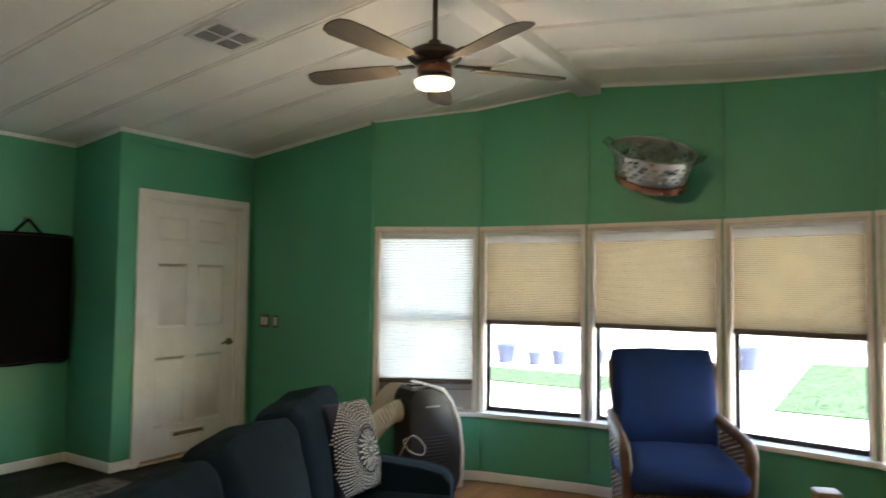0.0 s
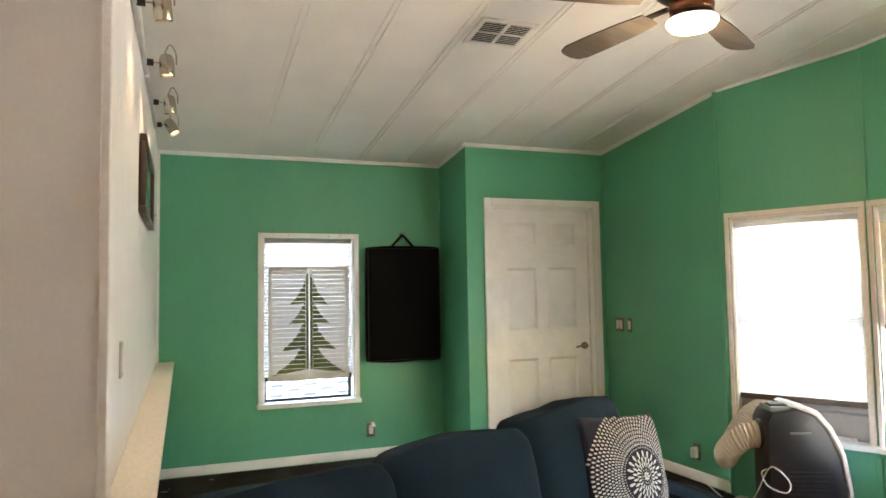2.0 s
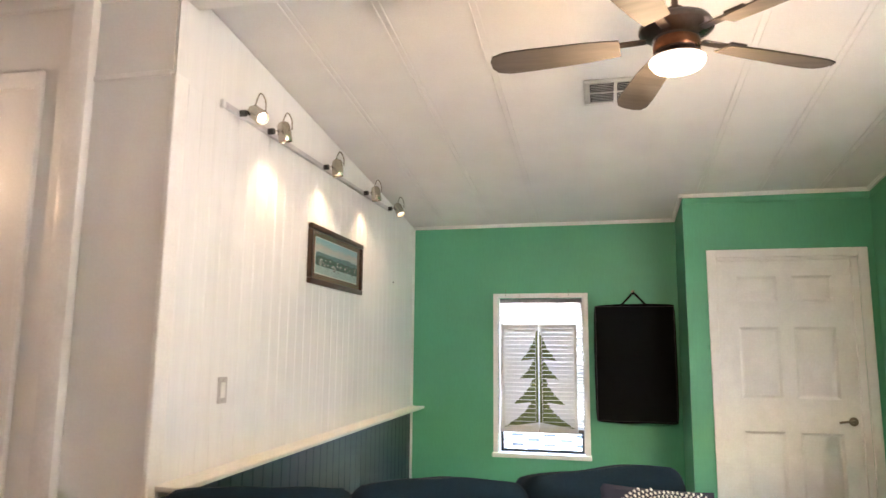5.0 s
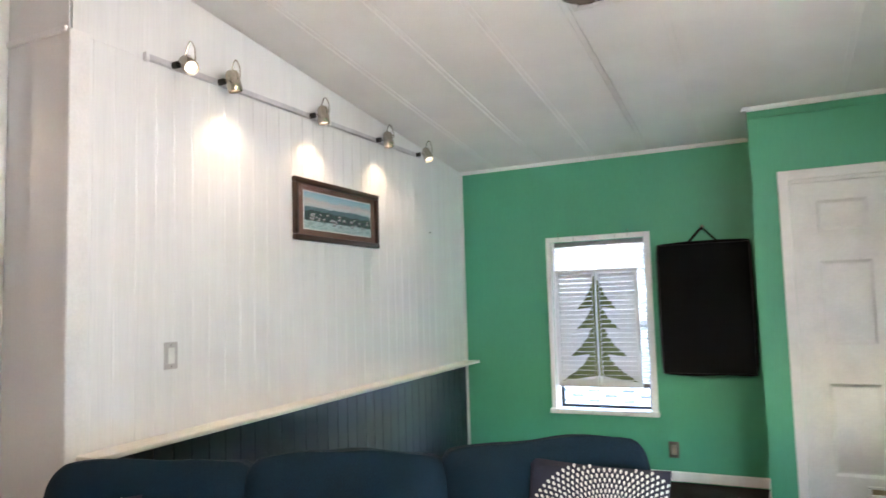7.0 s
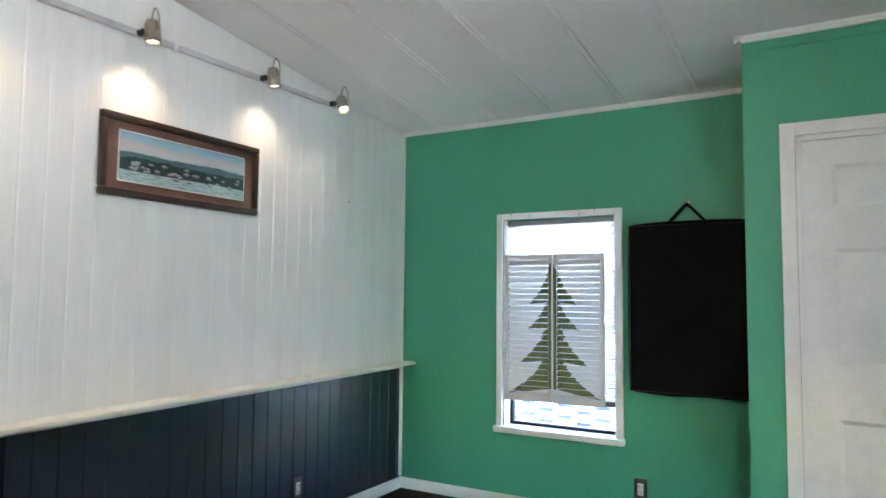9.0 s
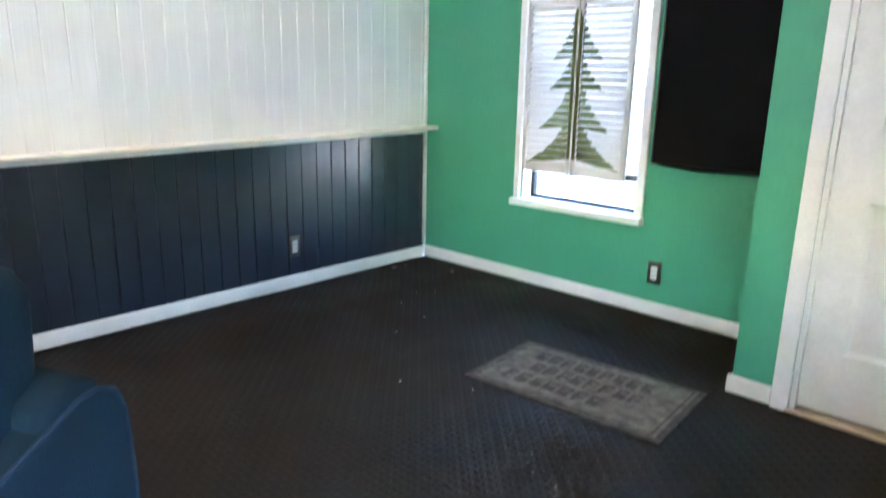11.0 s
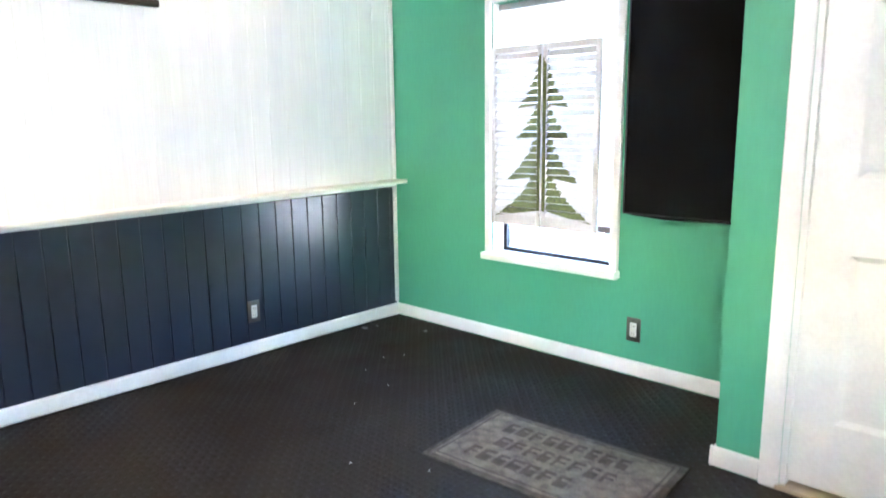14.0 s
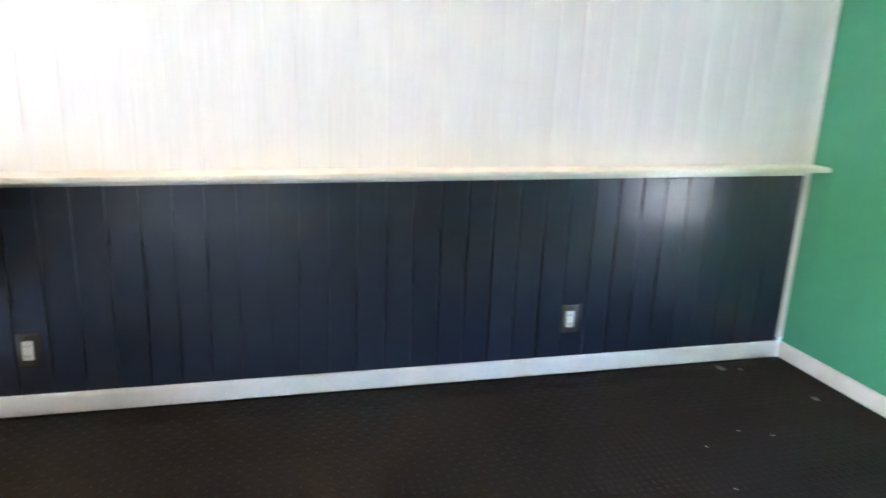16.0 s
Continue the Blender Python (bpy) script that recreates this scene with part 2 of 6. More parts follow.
def bm_tube(bm, points, radius, seg=10, wave=0.0, pitch=0.0, sub=0):
    """A round tube along points; wave and pitch give a corrugated hose."""
    pts = [Vector(p) for p in points]
    if sub:
        fine = []
        n = len(pts)
        for i in range(n - 1):
            p0, p1, p2, p3 = pts[max(i - 1, 0)], pts[i], pts[i + 1], pts[min(i + 2, n - 1)]
            for k in range(sub):
                t = k / sub
                fine.append(0.5 * ((2 * p1) + (p2 - p0) * t + (2 * p0 - 5 * p1 + 4 * p2 - p3) * t * t + (3 * p1 - p0 - 3 * p2 + p3) * t ** 3))
        fine.append(pts[-1])
        pts = fine
    rings, length, up = [], 0.0, Vector((0.13, 0.2, 1)).normalized()
    for i, p in enumerate(pts):
        d = (pts[min(i + 1, len(pts) - 1)] - pts[max(i - 1, 0)]).normalized()
        if i:
            length += (p - pts[i - 1]).length
        a = d.cross(up)
        a = a.normalized() if a.length > 1e-3 else d.cross(Vector((1, 0, 0))).normalized()
        up = a.cross(d).normalized()
        r = radius + (wave * math.cos(2 * math.pi * length / pitch) if wave else 0)
        rings.append([bm.verts.new(p + r * (math.cos(2 * math.pi * k / seg) * a + math.sin(2 * math.pi * k / seg) * up)) for k in range(seg)])
    for a, b in zip(rings, rings[1:]):
        for k in range(seg):
            bm.faces.new((a[k], a[(k + 1) % seg], b[(k + 1) % seg], b[k]))
    bm.faces.new(rings[0][::-1])
    bm.faces.new(rings[-1])


def tube(points, radius, seg=10, wave=0.0, pitch=0.0, sub=0):
    bm = bmesh.new()
    bm_tube(bm, points, radius, seg, wave, pitch, sub)
    return bm


def prism(outline, y0, y1, bevel=0.0, seg=2):
    """Extrude an outline given in x and z from y0 to y1."""
    bm = bmesh.new()
    a = [bm.verts.new((x, y0, z)) for x, z in outline]
    b = [bm.verts.new((x, y1, z)) for x, z in outline]
    n = len(a)
    bm.faces.new(a)
    bm.faces.new(b[::-1])
    for k in range(n):
        bm.faces.new((a[k], b[k], b[(k + 1) % n], a[(k + 1) % n]))
    bmesh.ops.recalc_face_normals(bm, faces=bm.faces[:])
    if bevel:
        bmesh.ops.bevel(bm, geom=bm.edges[:], offset=bevel, segments=seg, profile=0.5, affect="EDGES")
    return bm


def mesh_of(name, bm, mat, smooth=True):
    me = bpy.data.meshes.new(name)
    bmesh.ops.recalc_face_normals(bm, faces=bm.faces[:])
    bm.to_mesh(me)
    bm.free()
    if mat:
        me.materials.append(mat)
    if smooth:
        me.shade_smooth()
        me.set_sharp_from_angle(angle=radians(35))
    return me


def part(name, bm, mat, parent, label=""):
    ob = new(name, mesh_of(name, bm, mat))
    ob.parent = parent
    if label:
        ob["label"] = label
    return ob


def thing(name, m, label, category, group=""):
    """An empty at a thing's base."""
    ob = new(name)
    ob.matrix_world = m if isinstance(m, Matrix) else Matrix.Translation(m)
    return tagged(ob, label, category, group)


def solid(name, bm, mat, label, category, m=None, group=""):
    ob = new(name, mesh_of(name, bm, mat))
    if m is not None:
        ob.matrix_world = m
    return tagged(ob, label, category, group)


def struct(name, bm, mat, label="", m=None):
    ob = new(name, mesh_of(name, bm, mat))
    if m is not None:
        ob.matrix_world = m
    return tagged(ob, label or name.replace("_", " "), kind="structure")


def pillow_bm(w, h, t, nx=14, ny=14, corner=0.06, sag=0.0, seed=0):
    """A stuffed square: thick in the middle, thin at the seam, in x and z, thick along y."""
    bm = bmesh.new()
    grid = {}
    for side in (-1, 1):
        for i in range(nx + 1):
            for j in range(ny + 1):
                u, v = 2 * i / nx - 1, 2 * j / ny - 1
                edge = abs(u) > 0.999 or abs(v) > 0.999
                if edge and side == 1:
                    grid[1, i, j] = grid[-1, i, j]
                    continue
                bulge = ((1 - u * u) * (1 - v * v)) ** 0.42
                x = u * w / 2 * (1 - corner * (1 - v * v) * (abs(u) > 0.99) * 0.6)
                z = v * h / 2 * (1 - corner * (1 - u * u) * (abs(v) > 0.99) * 0.6) - sag * (1 - u * u) * (v > 0) * v * v
                wob = noise.noise(Vector((u * 1.7 + seed, v * 1.7, side * 3))) * 0.012 * bulge
                grid[side, i, j] = bm.verts.new((x, side * (t / 2 * bulge) + wob, z))
    for side in (-1, 1):
        for i in range(nx):
            for j in range(ny):
                q = [grid[side, i, j], grid[side, i + 1, j], grid[side, i + 1, j + 1], grid[side, i, j + 1]]
                bm.faces.new(q if side < 0 else q[::-1])
    return bm


def cushion_bm(w, d, h, r=0.06, seed=0, puff=0.03, n=10):
    """A boxy upholstery cushion with round edges and a slightly swollen, uneven top."""
    bm = bmesh.new()
    bm_box(bm, -w / 2, w / 2, -d / 2, d / 2, 0, h)
    bmesh.ops.subdivide_edges(bm, edges=bm.edges[:], cuts=n, use_grid_fill=True)
    for v in bm.verts:
        c = Vector((max(-w / 2 + r, min(w / 2 - r, v.co.x)), max(-d / 2 + r, min(d / 2 - r, v.co.y)), max(r, min(h - r, v.co.z))))
        off = v.co - c
        if off.length > 1e-6:
            v.co = c + off.normalized() * r
        u, s, t = 2 * v.co.x / w, 2 * v.co.y / d, 2 * v.co.z / h - 1
        k = Vector((u ** 3 * (1 - s * s) * (1 - t * t), s ** 3 * (1 - u * u) * (1 - t * t), t ** 3 * (1 - u * u) * (1 - s * s))) * puff
        v.co += k + Vector((0, 0, 1)) * 0.008 * noise.noise(v.co * 5 + Vector((seed, 0, 0)))
    return bm


# ---- the large structure ----
Z0, SLOPE, RIDGE = 2.462, 0.114, -3.56
FLOOR2 = -0.10          # the living-room floor lies one low step under the entry


def roof(y):
    return Z0 + SLOPE * (-y if y > RIDGE else 2 * -RIDGE + y)


BAY = [(3.55, -1.95), (3.93, -2.71), (4.07, -3.53), (4.07, -4.46), (3.93, -5.30), (3.55, -6.05)]
SILL, HEAD = 0.42, 1.81


def wall_quad(p, q, z0, z1a, z1b, thick, holes=()):
    """A wall from p to q (its inner face on that line, thickness to the right of the way), with window holes (s0, s1, z0, z1) along it."""
    bm = bmesh.new()
    p, q = Vector((*p, 0)), Vector((*q, 0))
    d = (q - p)
    length = d.length
    d.normalize()
    out = Vector((d.y, -d.x, 0))
    cuts = sorted({0.0, length, *[h for s in holes for h in s[:2]]})

    def top(s):
        return z1a + (z1b - z1a) * s / length

    def block(s0, s1, a0, a1, b0, b1):
        vs = []
        for o in (0, thick):
            for s, z in ((s0, a0), (s1, b0), (s1, b1), (s0, a1)):
                vs.append(bm.verts.new(p + d * s + out * o + Vector((0, 0, z))))
        for f in ((0, 1, 2, 3), (7, 6, 5, 4), (0, 4, 5, 1), (1, 5, 6, 2), (2, 6, 7, 3), (3, 7, 4, 0)):
            bm.faces.new([vs[i] for i in f])

    for s0, s1 in zip(cuts, cuts[1:]):
        hole = next((h for h in holes if h[0] - 1e-6 <= s0 and s1 <= h[1] + 1e-6), None)
        if hole:
            if hole[2] > z0:
                block(s0, s1, z0, hole[2], z0, hole[2])
            block(s0, s1, hole[3], top(s0), hole[3], top(s1))
        else:
            block(s0, s1, z0, top(s0), z0, top(s1))
    return bm


W_X0, W_X1, W_Z0, W_Z1 = 0.775, 1.505, 0.500, 1.805      # the opening of the small window
DOOR_X0, DOOR_X1, DOOR_H = 2.488, 3.435, 2.04
YD = -0.60
XC = 2.275
# walls go clockwise seen from above, so that the thickness falls outside
struct("wall_north", wall_quad((0, 0), (XC + 0.1, 0), FLOOR2, roof(0), roof(0), -0.14, [(W_X0, W_X1, W_Z0, W_Z1)]), GREEN, "green painted panel wall with a narrow window")
struct("wall_closet", wall_quad((XC, 0), (XC, YD), FLOOR2, roof(0), roof(YD), -0.10), GREEN, "green painted return wall beside the entry door")
struct("wall_door", wall_quad((XC + 0.1, YD), (3.55, YD), FLOOR2, roof(YD), roof(YD), -0.10, [(DOOR_X0 - XC - 0.1, DOOR_X1 - XC - 0.1, FLOOR2, DOOR_H)]), GREEN, "green painted wall round the entry door")
struct("wall_east", wall_quad((3.55, YD + 0.1), BAY[0], FLOOR2, roof(YD + 0.1), roof(BAY[0][1]), -0.14), GREEN, "green painted wall with light switches")
bay_windows = []
for i, (p, q) in enumerate(zip(BAY, BAY[1:])):
    L = math.dist(p, q)
    s0, s1 = (0.060, L - 0.036) if i == 0 else (0.036, L - 0.036)
    d = ((q[0] - p[0]) / L, (q[1] - p[1]) / L)
    bay_windows.append((p, d, s0, s1))
    struct(f"wall_bay_{i + 1}", wall_quad(p, q, FLOOR2, roof(p[1]) + 0.02, roof(q[1]) + 0.02, -0.14, [(s0, s1, SILL, HEAD)]), GREEN, "green painted bay wall panel with a window")
    # narrow cover strip over the joint between two panels
    a = math.atan2(d[1], d[0])
    if i:
        for za, zb in ((FLOOR2 + 0.1, SILL - 0.06), (HEAD + 0.05, roof(p[1]) - 0.02)):
            struct("trim", box(-0.016, 0.016, -0.006, 0.006, za, zb, 0.002), GREEN, "green cover strip", pose(p[0] - 0.006, p[1], 0, 0, 0, math.degrees(a) + 10))
struct("trim", box(-0.014, 0.014, -0.010, 0.010, FLOOR2 + 0.1, roof(-1.95) - 0.01, 0.003), GREEN, "green corner strip", pose(BAY[0][0] - 0.002, BAY[0][1] - 0.004, 0, 0, 0, 75))
struct("wall_south_east", wall_quad(BAY[-1], (3.55, -7.3), FLOOR2, roof(-6.05), roof(-7.3), -0.14), GREEN, "green painted wall")
struct("wall_south", wall_quad((3.55, -7.3), (-6.4, -7.3), FLOOR2, roof(-7.3), roof(-7.3), -0.14), WHITE, "white painted wall")
struct("wall_west", wall_quad((-6.3, -7.3), (-6.3, 0.1), FLOOR2, 2.95, 2.95, -0.14, [(4.40, 4.72, FLOOR2, 2.05)]), WHITE, "white painted kitchen wall with a doorway")
struct("wall_kitchen_north", wall_quad((-6.3, 0), (-0.14, 0), FLOOR2, roof(0), roof(0), -0.14, [(1.75, 2.36, 0.75, 1.78)]), WHITE, "white painted kitchen wall with a glazed window")

# the white panelled wall and its end
ENDY = -3.62
bm = bmesh.new()
pts = [(0, FLOOR2), (0, roof(0)), (ENDY + 0.005, roof(ENDY)), (ENDY + 0.005, FLOOR2)]
va = [bm.verts.new((-0.012, y, z)) for y, z in pts]
vb = [bm.verts.new((-0.10, y, z)) for y, z in pts]
bm.faces.new(va)
bm.faces.new(vb[::-1])
for k in range(4):
    bm.faces.new((va[k], va[(k + 1) % 4], vb[(k + 1) % 4], vb[k]))
WALL_W = struct("wall_west_panelled", bm, WHITE, "white and navy grooved board wall")
# wall on the marriage line with the wide opening into the kitchen
struct("wall_end", boxes((-0.99, -0.012, ENDY, ENDY + 0.10, FLOOR2, 2.86)), WHITE, "white painted end wall")
struct("wall_header", boxes((-6.3, -0.99, ENDY, ENDY + 0.10, 2.42, 2.86)), WHITE, "white painted header over the kitchen opening")
struct("trim", box(-0.475, -0.375, ENDY - 0.05, ENDY - 0.002, FLOOR2, 2.83, 0.008, 2), TRIM, "white upright trim")
struct("trim", box(-0.40, -0.012, ENDY - 0.016, ENDY - 0.001, 2.43, 2.455, 0.004), TRIM, "white panel cap")
struct("trim", box(-0.66, -0.62, ENDY - 0.028, ENDY - 0.001, FLOOR2, 2.44, 0.005), TRIM, "white casing strip")
struct("trim", box(-6.3, -0.62, ENDY - 0.03, ENDY - 0.003, 2.425, 2.50, 0.005), TRIM, "white casing over the opening")
struct("trim", box(-0.012, 0.014, ENDY - 0.012, ENDY + 0.075, FLOOR2, 2.44, 0.004), TRIM, "white corner strip")
struct("trim", box(-0.008, 0.016, -0.022, -0.001, 0.09, 2.44, 0.004), TRIM, "white corner strip")

# ceilings: two slopes, with paired battens over the panel joints
bm = bmesh.new()


def slab(bm, x0, x1, y0, y1, t=0.12):
    a = [bm.verts.new((x, y, roof(y))) for x, y in ((x0, y0), (x1, y0), (x1, y1), (x0, y1))]
    b = [bm.verts.new((v.co.x, v.co.y, v.co.z + t)) for v in a]
    bm.faces.new(a)
    bm.faces.new(b[::-1])
    for k in range(4):
        bm.faces.new((a[k], b[k], b[(k + 1) % 4], a[(k + 1) % 4]))


# this slope overshoots the north wall: an unseen eave added to shade the garden wall
slab(bm, -6.4, 4.3, RIDGE, 0.55)
slab(bm, -6.4, 4.3, -7.45, RIDGE)
for k in range(-2, 10):
    x = 0.315 + 0.415 * k
    for off in (-0.016, 0.016):
        for ya, yb in ((-3.50, -0.01), (-7.2, -3.64)):
            vs = bm_box(bm, x + off - 0.0034, x + off + 0.0034, ya, yb, -0.0052, 0.02)
            for v in vs:
                v.co.z += roof(v.co.y)
struct("ceiling", bm, CEILING, "white panelled ceiling sloping up to a ridge")
struct("ceiling_kitchen", box(-6.3, -0.1, ENDY + 0.1, 0, 2.455, 2.46), CEILING, "flat white kitchen ceiling")
struct("ridge_beam", box(-6.2, 4.06, RIDGE - 0.085, RIDGE + 0.085, roof(RIDGE) - 0.085, roof(RIDGE) + 0.03, 0.012, 2), CEILING, "white painted ridge beam")


def crown(x0, y0, x1, y1, nx, ny):
    """Two-step moulding along the top of a wall, its face towards (nx, ny)."""
    bm = bmesh.new()
    for d, za, zb in ((0.016, -0.027, -0.003), (0.024, -0.014, -0.002)):
        ring = [(x0, y0), (x1, y1), (x1 + nx * d, y1 + ny * d), (x0 + nx * d, y0 + ny * d)]
        a = [bm.verts.new((x, y, roof(y) + za)) for x, y in ring]
        b = [bm.verts.new((x, y, roof(y) + zb)) for x, y in ring]
        bm.faces.new(a)
        bm.faces.new(b[::-1])
        for k in range(4):
            bm.faces.new((a[k], b[k], b[(k + 1) % 4], a[(k + 1) % 4]))
    struct("trim", bm, TRIM, "white ceiling moulding")


def bead(x0, y0, x1, y1, nx, ny):
    """Thin green bead a hand below the moulding."""
    bm = bmesh.new()
    ring = [(x0, y0), (x1, y1), (x1 + nx * 0.006, y1 + ny * 0.006), (x0 + nx * 0.006, y0 + ny * 0.006)]
    a = [bm.verts.new((x, y, roof(y) - 0.075)) for x, y in ring]
    b = [bm.verts.new((x, y, roof(y) - 0.067)) for x, y in ring]
    bm.faces.new(a)
    bm.faces.new(b[::-1])
    for k in range(4):
        bm.faces.new((a[k], b[k], b[(k + 1) % 4], a[(k + 1) % 4]))
    struct("trim", bm, GREEN, "thin green painted bead")


bead(XC, YD - 0.001, 3.549, YD - 0.001, 0, -1)
bead(3.549, YD - 0.01, 3.549, -1.93, -1, 0)
crown(0.002, -0.001, XC - 0.001, -0.001, 0, -1)
crown(XC - 0.001, -0.03, XC - 0.001, YD - 0.034, -1, 0)
crown(XC - 0.03, YD - 0.001, 3.549, YD - 0.001, 0, -1)
crown(3.549, YD - 0.03, 3.549, -1.93, -1, 0)
for p, q in zip(BAY, BAY[1:]):
    L = math.dist(p, q)
    nx, ny = (q[1] - p[1]) / L, -(q[0] - p[0]) / L
    bm = bmesh.new()
    a = []
    for (x, y), o in ((p, 0), (q, 0), (q, 0.014), (p, 0.014)):
        a.append((x + nx * (o + 0.001), y + ny * (o + 0.001)))
    lo = [bm.verts.new((x, y, roof(y) - 0.016)) for x, y in a]
    hi = [bm.verts.new((x, y, roof(y) - 0.001)) for x, y in a]
    bm.faces.new(lo)
    bm.faces.new(hi[::-1])
    for k in range(4):
        bm.faces.new((lo[k], hi[k], hi[(k + 1) % 4], lo[(k + 1) % 4]))
    struct("trim", bm, TRIM, "thin white ceiling moulding")

# baseboards
def baseboard(x0, y0, x1, y1, z, h=0.078, gap=0.009):
    L = math.dist((x0, y0), (x1, y1))
    a = math.degrees(math.atan2(y1 - y0, x1 - x0))
    bm = bmesh.new()
    prof = [(0, gap), (0.014, gap), (0.014, h - 0.014), (0.009, h - 0.003), (0.004, h), (0, h)]
    A = [bm.verts.new((0, -d, zz)) for d, zz in prof]
    B = [bm.verts.new((L, -d, zz)) for d, zz in prof]
    bm.faces.new(A)
    bm.faces.new(B[::-1])
    for k in range(len(A)):
        bm.faces.new((A[k], B[k], B[(k + 1) % len(A)], A[(k + 1) % len(A)]))
    struct("baseboard", bm, TRIM, "white painted baseboard", pose(x0, y0, z, 0, 0, a))


baseboard(0.002, ENDY + 0.02, 0.002, -0.001, 0.001)
baseboard(0.002, -0.001, XC - 0.001, -0.001, 0.001)
baseboard(XC - 0.001, -0.001, XC - 0.001, YD - 0.016, 0.001)
baseboard(XC - 0.016, YD - 0.001, 2.422, YD - 0.001, 0.001)
baseboard(3.549, YD - 0.0, 3.549, -1.96, 0.001)
for p, q in zip(BAY, BAY[1:]):
    baseboard(*p, *q, FLOOR2 + 0.001)

# floors: a raised entry with a slanting edge, and the lower floors
EDGE_A, EDGE_B = (0.0, -3.60), (3.57, -2.00)
bm = bmesh.new()
ring = [(-0.01, 0), (3.6, 0), (3.6, EDGE_B[1]), EDGE_A]
lo = [bm.verts.new((x, y, FLOOR2 - 0.02)) for x, y in ring]
hi = [bm.verts.new((x, y, -0.012)) for x, y in ring]
bm.faces.new(lo)
bm.faces.new(hi[::-1])
for k in range(4):
    bm.faces.new((lo[k], hi[k], hi[(k + 1) % 4], lo[(k + 1) % 4]))
ENTRY_FLOOR = struct("floor_entry", bm, SUBFLOOR, "raised entry floor under interlocking black rubber tiles")
edge_angle = math.degrees(math.atan2(EDGE_B[1] - EDGE_A[1], EDGE_B[0] - EDGE_A[0]))
edge_len = math.dist(EDGE_A, EDGE_B)
struct("step_nosing", boxes((0, edge_len, -0.055, 0.004, -0.012, 0.004), (0, edge_len, -0.02, 0.0, FLOOR2, -0.012), bevel=0.003), TRIM, "white painted step edge", pose(*EDGE_A, 0, 0, 0, edge_angle))
bm = bmesh.new()
ring = [(-6.3, ENDY + 0.02), (0.0, ENDY + 0.02), (0.0, -3.2), (3.55, -1.9)] + [(x + 0.03, y) for x, y in BAY] + [(3.56, -7.31), (-6.3, -7.31)]
lo = [bm.verts.new((x, y, FLOOR2 - 0.05)) for x, y in ring]
hi = [bm.verts.new((x, y, FLOOR2 - 0.006)) for x, y in ring]
bm.faces.new(lo)
bm.faces.new(hi[::-1])
for k in range(len(ring)):
    bm.faces.new((lo[k], hi[k], hi[(k + 1) % len(ring)], lo[(k + 1) % len(ring)]))
FLOOR_LIVING = struct("floor_living", bm, SUBFLOOR, "living room floor of orange laminate planks")
FLOOR_KITCHEN = struct("floor_kitchen", box(-6.3, -0.1, ENDY, 0, FLOOR2 - 0.05, FLOOR2 - 0.004), GROUT, "white tiled kitchen floor")

